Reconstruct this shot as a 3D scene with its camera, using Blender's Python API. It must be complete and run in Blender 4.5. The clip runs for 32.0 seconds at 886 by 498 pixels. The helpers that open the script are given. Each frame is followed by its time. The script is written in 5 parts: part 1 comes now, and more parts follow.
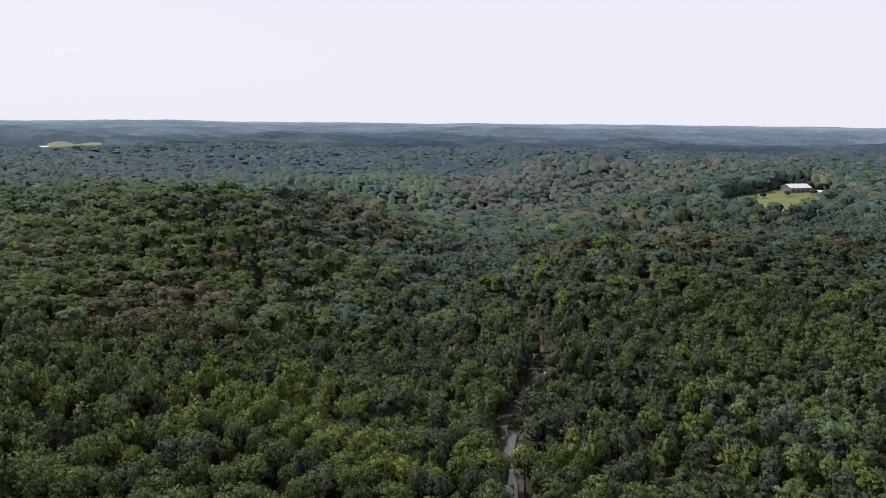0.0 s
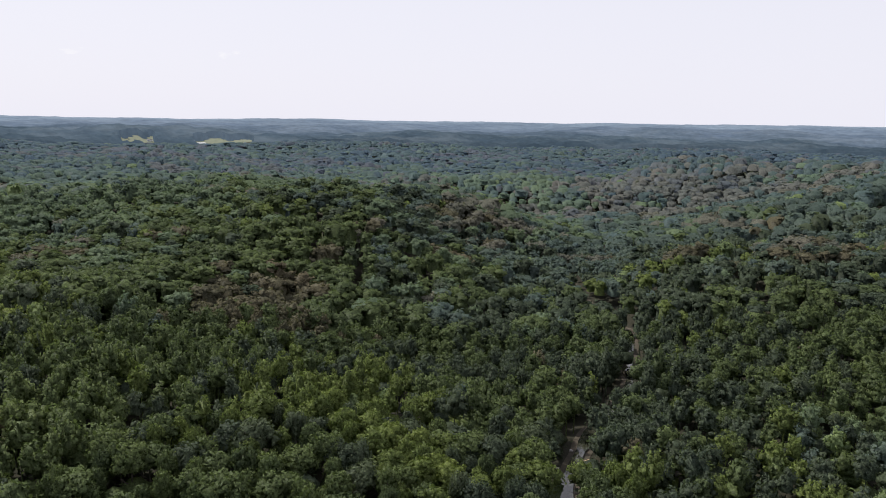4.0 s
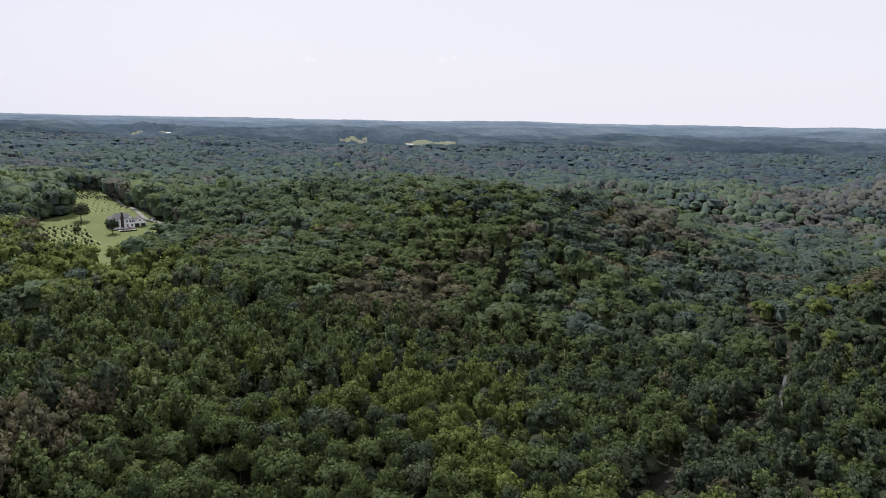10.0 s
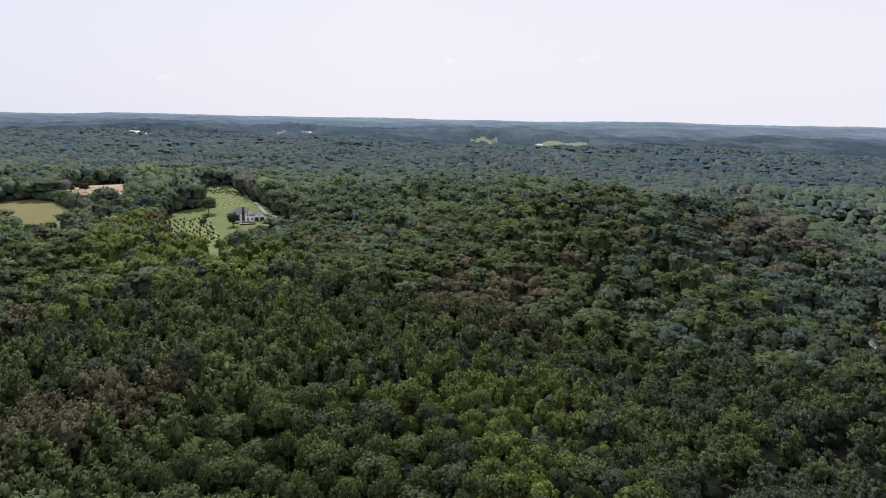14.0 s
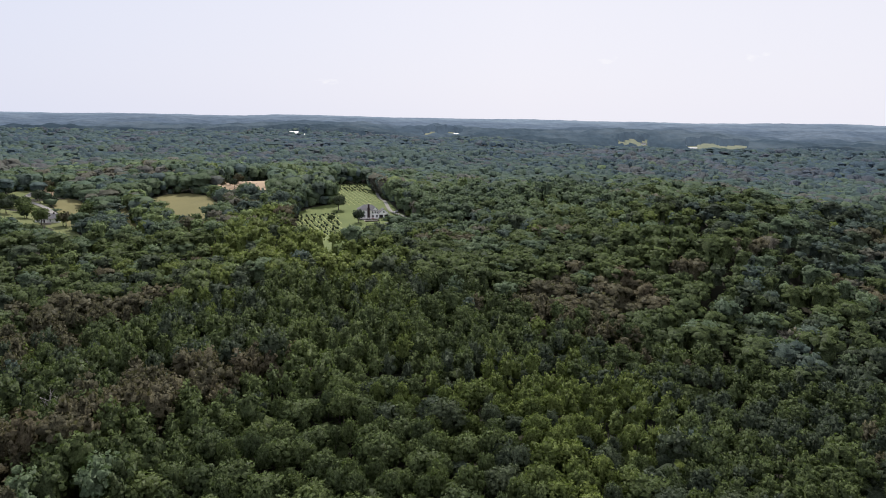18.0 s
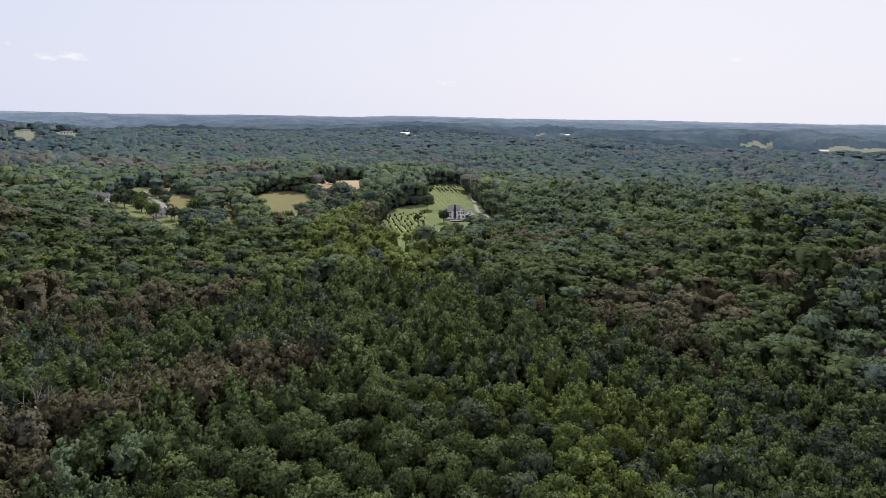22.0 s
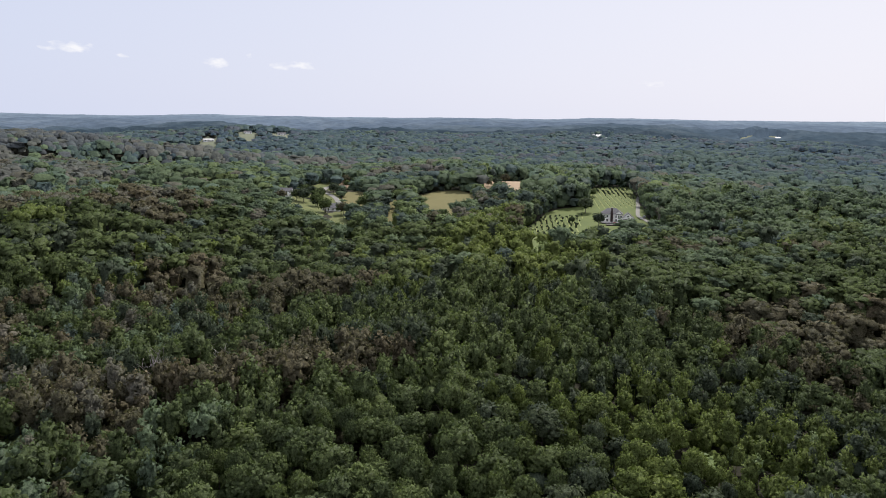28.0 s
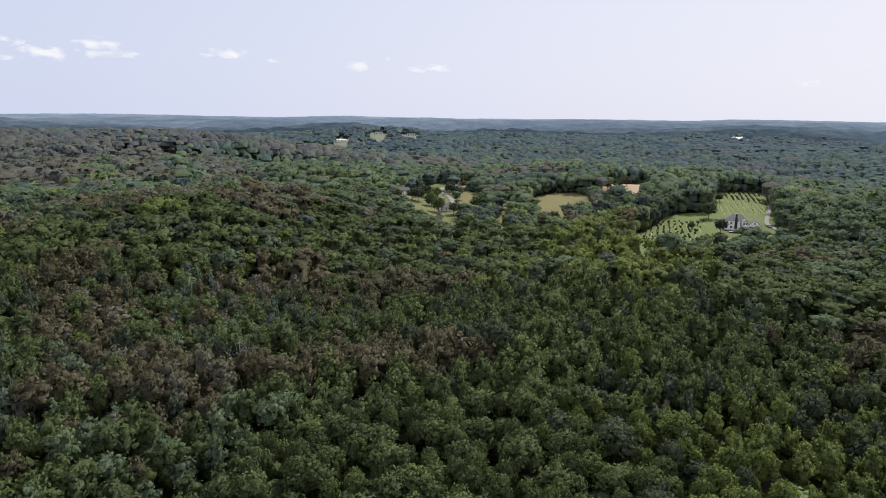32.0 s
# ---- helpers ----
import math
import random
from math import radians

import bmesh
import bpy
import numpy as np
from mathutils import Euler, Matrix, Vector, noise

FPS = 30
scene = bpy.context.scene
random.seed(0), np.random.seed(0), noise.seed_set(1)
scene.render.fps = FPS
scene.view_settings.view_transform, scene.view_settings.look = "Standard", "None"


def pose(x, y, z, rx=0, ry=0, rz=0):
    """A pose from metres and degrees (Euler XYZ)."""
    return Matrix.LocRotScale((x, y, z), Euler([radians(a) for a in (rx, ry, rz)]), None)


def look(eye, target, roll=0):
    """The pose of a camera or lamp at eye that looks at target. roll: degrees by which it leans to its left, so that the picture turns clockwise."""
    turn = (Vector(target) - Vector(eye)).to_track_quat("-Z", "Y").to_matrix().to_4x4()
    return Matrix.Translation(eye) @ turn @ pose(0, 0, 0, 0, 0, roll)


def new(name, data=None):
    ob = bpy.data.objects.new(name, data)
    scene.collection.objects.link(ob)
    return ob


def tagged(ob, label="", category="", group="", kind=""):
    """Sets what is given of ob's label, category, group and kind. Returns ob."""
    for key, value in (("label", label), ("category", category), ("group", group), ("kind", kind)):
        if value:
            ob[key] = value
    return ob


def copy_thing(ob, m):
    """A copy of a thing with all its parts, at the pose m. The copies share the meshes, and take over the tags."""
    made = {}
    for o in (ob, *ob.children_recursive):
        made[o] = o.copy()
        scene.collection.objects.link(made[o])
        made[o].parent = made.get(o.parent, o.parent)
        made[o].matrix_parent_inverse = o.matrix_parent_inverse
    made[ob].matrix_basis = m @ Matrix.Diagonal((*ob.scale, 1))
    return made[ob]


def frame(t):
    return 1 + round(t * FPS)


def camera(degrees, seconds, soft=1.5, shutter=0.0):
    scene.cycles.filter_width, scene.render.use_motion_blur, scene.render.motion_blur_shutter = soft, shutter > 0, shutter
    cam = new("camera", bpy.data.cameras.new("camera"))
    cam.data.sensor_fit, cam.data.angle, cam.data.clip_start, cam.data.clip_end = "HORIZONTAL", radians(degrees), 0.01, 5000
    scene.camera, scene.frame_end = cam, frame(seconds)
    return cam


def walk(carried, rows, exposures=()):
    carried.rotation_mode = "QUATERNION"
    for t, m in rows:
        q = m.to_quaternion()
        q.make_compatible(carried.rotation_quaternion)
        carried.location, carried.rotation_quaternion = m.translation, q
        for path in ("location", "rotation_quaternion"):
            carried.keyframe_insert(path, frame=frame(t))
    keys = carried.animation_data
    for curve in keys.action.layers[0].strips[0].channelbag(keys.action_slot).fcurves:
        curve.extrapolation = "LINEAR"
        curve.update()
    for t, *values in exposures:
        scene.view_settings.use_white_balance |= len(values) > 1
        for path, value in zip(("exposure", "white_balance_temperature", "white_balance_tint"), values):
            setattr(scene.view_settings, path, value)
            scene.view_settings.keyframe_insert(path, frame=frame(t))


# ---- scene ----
cam = camera(63.7, 32.0, 0.95)
# seconds, place, heading to the left of +y, pitch, lean
PATH = [
    (0, (-3.69, -4.38, 98.86), 10.27, -10.14, 0.51),
    (0.5, (-1.40, -3.15, 98.71), 11.25, -10.15, 0.54),
    (1, (0.93, -1.91, 98.59), 12.51, -10.18, 0.58),
    (1.5, (3.25, -0.71, 98.58), 13.95, -10.21, 0.60),
    (2, (5.46, 0.41, 98.62), 15.41, -10.24, 0.61),
    (2.5, (7.63, 1.45, 98.70), 16.86, -10.26, 0.62),
    (3, (9.83, 2.45, 98.74), 18.30, -10.28, 0.64),
    (3.5, (12.11, 3.44, 98.75), 19.73, -10.29, 0.67),
    (4, (14.43, 4.50, 98.81), 21.14, -10.29, 0.71),
    (4.5, (16.79, 5.59, 98.92), 22.61, -10.29, 0.76),
    (5, (19.20, 6.71, 99.07), 24.19, -10.30, 0.83),
    (5.5, (21.65, 7.83, 99.25), 25.94, -10.31, 0.90),
    (6, (24.07, 8.91, 99.48), 27.94, -10.31, 0.95),
    (6.5, (26.51, 9.98, 99.78), 30.26, -10.30, 0.97),
    (7, (28.99, 11.02, 99.95), 32.50, -10.30, 0.97),
    (7.5, (31.51, 12.27, 99.98), 34.36, -10.31, 0.96),
    (8, (33.95, 13.77, 100.03), 36.03, -10.31, 0.96),
    (8.5, (36.33, 15.38, 100.12), 37.09, -10.31, 0.96),
    (9, (38.61, 17.05, 100.27), 37.39, -10.31, 0.95),
    (9.5, (40.79, 18.75, 100.42), 37.61, -10.31, 0.94),
    (10, (42.92, 20.47, 100.52), 37.66, -10.32, 0.94),
    (10.5, (45.03, 22.19, 100.60), 37.63, -10.32, 0.95),
    (11, (47.05, 23.87, 100.70), 37.88, -10.32, 0.95),
    (11.5, (49.06, 25.58, 100.76), 39.44, -10.34, 0.96),
    (12, (51.07, 27.39, 100.87), 41.73, -10.37, 0.95),
    (12.5, (53.08, 29.33, 101.03), 43.45, -10.41, 0.95),
    (13, (55.08, 31.30, 101.13), 45.13, -10.44, 0.96),
    (13.5, (57.01, 33.29, 101.17), 46.77, -10.45, 0.97),
    (14, (58.88, 35.37, 101.13), 48.44, -10.46, 0.99),
    (14.5, (60.68, 37.49, 101.02), 50.10, -10.45, 0.98),
    (15, (62.44, 39.63, 100.89), 51.77, -10.45, 0.95),
    (15.5, (64.13, 41.77, 100.78), 53.44, -10.46, 0.92),
    (16, (65.76, 43.92, 100.70), 55.04, -10.47, 0.91),
    (16.5, (67.32, 46.15, 100.65), 56.58, -10.50, 0.91),
    (17, (68.80, 48.45, 100.65), 57.99, -10.52, 0.92),
    (17.5, (70.23, 50.83, 100.67), 59.19, -10.53, 0.94),
    (18, (71.59, 53.24, 100.72), 60.43, -10.52, 0.95),
    (18.5, (72.89, 55.68, 100.78), 61.60, -10.51, 0.95),
    (19, (74.10, 58.15, 100.86), 62.11, -10.51, 0.93),
    (19.5, (75.22, 60.55, 100.94), 62.66, -10.52, 0.91),
    (20, (76.31, 62.96, 100.95), 63.97, -10.54, 0.91),
    (20.5, (77.38, 65.47, 100.93), 65.60, -10.55, 0.90),
    (21, (78.40, 68.06, 100.89), 67.12, -10.56, 0.89),
    (21.5, (79.36, 70.68, 100.85), 68.35, -10.57, 0.87),
    (22, (80.25, 73.39, 100.83), 69.64, -10.57, 0.84),
    (22.5, (81.04, 76.21, 100.81), 70.93, -10.58, 0.80),
    (23, (81.78, 79.03, 100.76), 72.22, -10.59, 0.75),
    (23.5, (82.50, 81.82, 100.59), 73.51, -10.60, 0.67),
    (24, (83.15, 84.52, 100.43), 74.71, -10.60, 0.60),
    (24.5, (83.73, 87.21, 100.27), 75.87, -10.60, 0.56),
    (25, (84.26, 89.88, 100.13), 77.15, -10.61, 0.57),
    (25.5, (84.72, 92.60, 100.05), 78.54, -10.60, 0.60),
    (26, (85.10, 95.30, 99.94), 79.92, -10.60, 0.64),
    (26.5, (85.41, 97.99, 99.81), 81.30, -10.60, 0.67),
    (27, (85.63, 100.69, 99.68), 82.68, -10.59, 0.66),
    (27.5, (85.78, 103.41, 99.55), 84.08, -10.57, 0.62),
    (28, (85.87, 106.11, 99.43), 85.48, -10.55, 0.57),
    (28.5, (85.84, 108.72, 99.33), 86.85, -10.54, 0.52),
    (29, (85.57, 111.09, 99.25), 88.20, -10.55, 0.51),
    (29.5, (85.10, 113.17, 99.20), 89.45, -10.54, 0.51),
    (30, (84.50, 115.01, 99.16), 90.73, -10.54, 0.53),
    (30.5, (83.79, 116.74, 99.03), 92.02, -10.55, 0.55),
    (31, (83.01, 118.36, 98.86), 93.32, -10.54, 0.55),
    (31.5, (82.12, 119.88, 98.63), 94.65, -10.54, 0.54),
    (32, (81.15, 121.33, 98.44), 95.98, -10.52, 0.54),
]


def gaze(eye, heading, pitch, lean):
    h, p = radians(heading), radians(pitch)
    ahead = Vector((-math.sin(h) * math.cos(p), math.cos(h) * math.cos(p), math.sin(p)))
    return look(eye, Vector(eye) + 100 * ahead, lean)


walk(cam, [(t, gaze(eye, h, p, r)) for t, eye, h, p, r in PATH])

# ---- sky, sun ----
SUN_HEADING, SUN_HEIGHT = 65.0, 50.0
world = bpy.data.worlds.new("sky")
scene.world = world
world.use_nodes = True
wn, wl = world.node_tree.nodes, world.node_tree.links
wn.clear()


def wmath(op, a, b=None, c=None):
    n = wn.new("ShaderNodeMath")
    n.operation = op
    for i, v in enumerate((a, b, c)):
        if v is None:
            continue
        if isinstance(v, (int, float)):
            n.inputs[i].default_value = v
        else:
            wl.new(v, n.inputs[i])
    return n.outputs[0]


sky = wn.new("ShaderNodeTexSky")
sky.sky_type = "NISHITA"
sky.sun_disc = False
sky.sun_elevation = radians(SUN_HEIGHT)
sky.sun_rotation = radians(-SUN_HEADING)
sky.altitude = 150
sky.air_density = 1.0
sky.dust_density = 2.5
sky.ozone_density = 1.5
coord = wn.new("ShaderNodeTexCoord")
split = wn.new("ShaderNodeSeparateXYZ")
wl.new(coord.outputs["Generated"], split.inputs[0])
azim = wmath("ARCTAN2", wmath("MULTIPLY", split.outputs[0], -1.0), split.outputs[1])
elev = wmath("ARCSINE", split.outputs[2])
wisp = wn.new("ShaderNodeTexNoise")
wisp.inputs["Scale"].default_value = 55.0
wisp.inputs["Detail"].default_value = 4.0
squash = wn.new("ShaderNodeMapping")
squash.inputs["Scale"].default_value = (1.0, 1.0, 2.2)
wl.new(coord.outputs["Generated"], squash.inputs[0])
wl.new(squash.outputs[0], wisp.inputs["Vector"])
# small fair-weather clouds: heading, height, half width, half height in degrees, density
CLOUDS = [(37.5, 4.57, 1.1, .33, .7), (48.1, 4.43, .9, .25, .35), (69.6, 2.55, 1.0, .25, .3), (66.3, 3.7, .8, .25, .25), (97.0, 3.66, 1.7, .33, .8),
          (102.7, 3.75, 1.05, .38, .85), (112.4, 4.45, 1.8, .38, .85), (121.2, 4.75, 1.5, .55, 1.0), (120.6, 4.2, 2.3, .36, .7), (124.5, 4.1, 1.5, .48, 1.0),
          (125.8, 3.66, 2.6, .26, .5), (126.8, 4.78, 1.1, .4, .8), (109.1, 3.95, .5, .2, .4), (100.5, 4.3, .4, .2, .5)]
cover = None
for head, high, w, h, dense in CLOUDS:
    da = wmath("DIVIDE", wmath("SUBTRACT", azim, radians(head)), radians(w))
    de = wmath("DIVIDE", wmath("SUBTRACT", elev, radians(high)), radians(h))
    d = wmath("SQRT", wmath("ADD", wmath("MULTIPLY", da, da), wmath("MULTIPLY", de, de)))
    puff = wmath("MULTIPLY", wmath("SUBTRACT", 1.15, d), dense)
    cover = puff if cover is None else wmath("MAXIMUM", cover, puff)
ragged = wmath("ADD", cover, wmath("MULTIPLY", wmath("SUBTRACT", wisp.outputs[0], 0.56), 3.4))
mask = wn.new("ShaderNodeClamp")
wl.new(wmath("MULTIPLY", ragged, wmath("GREATER_THAN", cover, 0.0)), mask.inputs[0])
cloud_mix = wn.new("ShaderNodeMix")
cloud_mix.data_type = "RGBA"
wl.new(wmath("MULTIPLY", mask.outputs[0], 0.8), cloud_mix.inputs[0])
tone = wn.new("ShaderNodeMix")
tone.data_type = "RGBA"
haze = wn.new("ShaderNodeClamp")
wl.new(wmath("SUBTRACT", 0.92, wmath("MULTIPLY", elev, 0.22)), haze.inputs[0])
wl.new(haze.outputs[0], tone.inputs[0])
wl.new(sky.outputs[0], tone.inputs[6])
air = wn.new("ShaderNodeMix")
air.data_type = "RGBA"
lean = wn.new("ShaderNodeClamp")
wl.new(wmath("MULTIPLY", wmath("SUBTRACT", 2.2, azim), 0.8), lean.inputs[0])
wl.new(lean.outputs[0], air.inputs[0])
air.inputs[6].default_value, air.inputs[7].default_value = (8.4, 9.1, 11.5, 1), (11.25, 11.15, 12.35, 1)
wl.new(air.outputs[2], tone.inputs[7])
wl.new(tone.outputs[2], cloud_mix.inputs[6])
cloud_mix.inputs[7].default_value = (12.3, 12.2, 12.4, 1)
back = wn.new("ShaderNodeBackground")
back.inputs["Strength"].default_value = 0.081
wl.new(cloud_mix.outputs[2], back.inputs["Color"])
wl.new(back.outputs[0], wn.new("ShaderNodeOutputWorld").inputs[0])

sun = new("sun", bpy.data.lights.new("sun", "SUN"))
sun.data.energy, sun.data.angle, sun.data.color = 4.3, radians(0.53), (1.0, 0.95, 0.86)
sh, se = radians(SUN_HEADING), radians(SUN_HEIGHT)
sun.matrix_world = look((0, 0, 300), Vector((0, 0, 300)) - 100 * Vector((-math.sin(sh) * math.cos(se), math.cos(sh) * math.cos(se), math.sin(se))))


# ---- materials ----
def material(name):
    m = bpy.data.materials.new(name)
    m.use_nodes = True
    m.node_tree.nodes.clear()
    return m, m.node_tree.nodes, m.node_tree.links


def finish(m, shader):
    out = m.node_tree.nodes.new("ShaderNodeOutputMaterial")
    m.node_tree.links.new(shader.outputs[0], out.inputs[0])
    return m


def ramp(nodes, stops):
    r = nodes.new("ShaderNodeValToRGB")
    while len(r.color_ramp.elements) < len(stops):
        r.color_ramp.elements.new(0.5)
    for e, (p, c) in zip(r.color_ramp.elements, stops):
        e.position, e.color = p, (*c, 1)
    return r


def surface(name, low, high, scale, rough=0.8, fine=8.0, bump=0.3, metal=0.0, spec=0.3, middle=None):
    """A plain material: two colours mixed by coarse and fine noise, and a little relief."""
    m, n, l = material(name)
    p = n.new("ShaderNodeBsdfPrincipled")
    p.inputs["Roughness"].default_value, p.inputs["Metallic"].default_value = rough, metal
    p.inputs["Specular IOR Level"].default_value = spec
    geo = n.new("ShaderNodeNewGeometry")
    a, b, mix = n.new("ShaderNodeTexNoise"), n.new("ShaderNodeTexNoise"), n.new("ShaderNodeMath")
    a.inputs["Scale"].default_value, b.inputs["Scale"].default_value = scale, scale * fine
    a.inputs["Detail"].default_value = b.inputs["Detail"].default_value = 3
    l.new(geo.outputs["Position"], a.inputs["Vector"])
    l.new(geo.outputs["Position"], b.inputs["Vector"])
    mix.operation = "MULTIPLY_ADD"
    mix.inputs[1].default_value = 0.55
    l.new(a.outputs[0], mix.inputs[0])
    half = n.new("ShaderNodeMath")
    half.operation, half.inputs[1].default_value = "MULTIPLY", 0.45
    l.new(b.outputs[0], half.inputs[0])
    l.new(half.outputs[0], mix.inputs[2])
    stops = [(0.32, low), (0.68, high)] if middle is None else [(0.3, low), (0.5, middle), (0.7, high)]
    r = ramp(n, stops)
    l.new(mix.outputs[0], r.inputs[0])
    l.new(r.outputs[0], p.inputs["Base Color"])
    if bump:
        bp = n.new("ShaderNodeBump")
        bp.inputs["Strength"].default_value = bump
        bp.inputs["Distance"].default_value = 0.1
        l.new(b.outputs[0], bp.inputs["Height"])
        l.new(bp.outputs[0], p.inputs["Normal"])
    return finish(m, p)


def foliage(name, stops, each=False, through_light=0.28, vary=(.74, 1.28), grain=1.5, rough=1.0, sheen=.004):
    """Leaves: one tone a tree, varied from leaf clump to leaf clump, with light coming through."""
    m, n, l = material(name)
    if each:
        src = n.new("ShaderNodeObjectInfo").outputs["Random"]
    else:
        at = n.new("ShaderNodeAttribute")
        at.attribute_name = "tint"
        src = at.outputs["Fac"]
    r = ramp(n, stops)
    l.new(src, r.inputs[0])
    geo = n.new("ShaderNodeNewGeometry")
    rng = n.new("ShaderNodeMapRange")
    rng.inputs["To Min"].default_value, rng.inputs["To Max"].default_value = vary
    l.new(geo.outputs["Random Per Island"], rng.inputs["Value"])
    mul = n.new("ShaderNodeMix")
    mul.data_type, mul.blend_type = "RGBA", "MULTIPLY"
    mul.inputs[0].default_value = 1.0
    l.new(r.outputs[0], mul.inputs[6])
    leafy, spread = n.new("ShaderNodeTexNoise"), n.new("ShaderNodeMapRange")
    leafy.inputs["Scale"].default_value, leafy.inputs["Detail"].default_value, leafy.inputs["Roughness"].default_value = grain, 3, .72
    l.new(geo.outputs["Position"], leafy.inputs["Vector"])
    spread.inputs["From Min"].default_value, spread.inputs["From Max"].default_value = .3, .7
    spread.inputs["To Min"].default_value, spread.inputs["To Max"].default_value = 1 - .56 * rough, 1 + .62 * rough
    l.new(leafy.outputs[0], spread.inputs["Value"])
    both = n.new("ShaderNodeMath")
    both.operation = "MULTIPLY"
    l.new(rng.outputs[0], both.inputs[0])
    l.new(spread.outputs[0], both.inputs[1])
    l.new(both.outputs[0], mul.inputs[7])
    relief = n.new("ShaderNodeBump")
    relief.inputs["Strength"].default_value, relief.inputs["Distance"].default_value = .6 * rough, .8 / grain
    l.new(leafy.outputs[0], relief.inputs["Height"])
    d, t, g = n.new("ShaderNodeBsdfDiffuse"), n.new("ShaderNodeBsdfTranslucent"), n.new("ShaderNodeBsdfGlossy")
    g.inputs["Roughness"].default_value = 0.45
    g.inputs["Color"].default_value = (0.9, 0.95, 1.0, 1)
    warm = n.new("ShaderNodeMix")
    warm.data_type, warm.blend_type = "RGBA", "MULTIPLY"
    warm.inputs[0].default_value = 1.0
    warm.inputs[7].default_value = (1.2, 1.32, 0.95, 1)
    l.new(mul.outputs[2], warm.inputs[6])
    l.new(mul.outputs[2], d.inputs["Color"])
    l.new(warm.outputs[2], t.inputs["Color"])
    l.new(relief.outputs[0], d.inputs["Normal"])
    l.new(relief.outputs[0], t.inputs["Normal"])
    m1, m2 = n.new("ShaderNodeMixShader"), n.new("ShaderNodeMixShader")
    m1.inputs[0].default_value, m2.inputs[0].default_value = through_light, sheen
    l.new(d.outputs[0], m1.inputs[1])
    l.new(t.outputs[0], m1.inputs[2])
    l.new(m1.outputs[0], m2.inputs[1])
    l.new(g.outputs[0], m2.inputs[2])
    return finish(m, m2)


SPECIES = [  # green oak, yellow-green, dark green, browned oak
    [(0.0, (.058, .077, .037)), (0.5, (.074, .097, .041)), (1.0, (.094, .120, .047))],
    [(0.0, (.083, .107, .036)), (0.6, (.102, .130, .040)), (1.0, (.126, .155, .046))],
    [(0.0, (.046, .061, .042)), (0.6, (.057, .073, .047)), (1.0, (.071, .088, .051))],
    [(0.0, (.079, .078, .050)), (0.5, (.093, .086, .055)), (1.0, (.110, .093, .060))],
]
NAMES = ["oak leaves", "yellow-green leaves", "dark leaves", "browned leaves"]
LEAF = [foliage(n, s) for n, s in zip(NAMES, SPECIES)]
LEAF_EACH = [foliage(n + " of one tree", s, each=True, grain=2.0) for n, s in zip(NAMES, SPECIES)]
# haze is painted into the leaf colours, paler and bluer from the near slopes to the uplands: share of the near tone,
# and what is added to it
HAZE_TONES = [(1.22, (.009, .016, .029)), (1.14, (.018, .033, .057)), (.84, (.026, .045, .080)), (.64, (.034, .057, .104))]
HAZED_LEAF = [foliage(depth + n, [(p, tuple(k * a + b for a, b in zip(c, add))) for p, c in s], through_light=.3, vary=(.88, 1.14), grain=g, rough=r)
               for depth, (k, add), g, r in zip(("faint-haze ", "mid-haze ", "far-haze ", "pale "), HAZE_TONES, (1.2, .9, .6, .45), (.9, .7, .55, .4)) for n, s in zip(NAMES, SPECIES)]


def distance(name):
    """Wooded ridges at the horizon; blue haze is painted in as a glow."""
    m, n, l = material(name)
    at = n.new("ShaderNodeAttribute")
    at.attribute_name = "tint"
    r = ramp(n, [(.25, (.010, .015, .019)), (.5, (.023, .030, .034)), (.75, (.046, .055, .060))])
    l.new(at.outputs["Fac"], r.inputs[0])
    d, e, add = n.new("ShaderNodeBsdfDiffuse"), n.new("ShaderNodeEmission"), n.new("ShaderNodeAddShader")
    haze_glow = n.new("ShaderNodeAttribute")
    haze_glow.attribute_name = "haze_glow"
    # the ridges emit blue that grows with range, in place of haze
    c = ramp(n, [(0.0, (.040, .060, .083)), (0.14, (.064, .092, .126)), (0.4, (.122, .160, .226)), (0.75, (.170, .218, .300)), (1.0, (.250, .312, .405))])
    l.new(haze_glow.outputs["Fac"], c.inputs[0])
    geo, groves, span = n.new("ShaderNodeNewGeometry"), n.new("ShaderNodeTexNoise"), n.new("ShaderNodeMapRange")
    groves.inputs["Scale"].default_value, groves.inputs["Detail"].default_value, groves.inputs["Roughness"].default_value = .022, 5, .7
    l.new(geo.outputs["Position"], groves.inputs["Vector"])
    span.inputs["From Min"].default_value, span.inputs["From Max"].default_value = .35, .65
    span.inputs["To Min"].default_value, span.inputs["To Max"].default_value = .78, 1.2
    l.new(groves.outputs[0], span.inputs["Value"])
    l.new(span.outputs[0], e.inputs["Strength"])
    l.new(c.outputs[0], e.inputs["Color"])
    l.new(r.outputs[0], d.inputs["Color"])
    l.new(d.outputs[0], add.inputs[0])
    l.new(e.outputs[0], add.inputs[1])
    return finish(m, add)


DISTANT = distance("wooded ridges with a blue haze glow")
BARK = surface("bark", (.05, .042, .034), (.12, .105, .09), 1.5, 0.9)
DEADWOOD = surface("bare weathered wood", (.17, .16, .15), (.30, .285, .27), 1.2, 0.85)
# litter colour darkened to stand in for deep shade between the crowns
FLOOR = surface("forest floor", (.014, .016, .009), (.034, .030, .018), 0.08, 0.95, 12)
GRASS = surface("mown grass", (.078, .108, .030), (.128, .156, .046), 0.05, 0.9, 14, 0.4, middle=(.098, .130, .035))
DRY = surface("dry hay field", (.122, .116, .045), (.178, .158, .066), 0.04, 0.95, 14)
# pasture green washed out in its base colour to imitate haze
HAZED_GREEN = surface("far pasture paled by painted haze", (.13, .15, .10), (.19, .205, .145), 0.02, 0.95, 6)
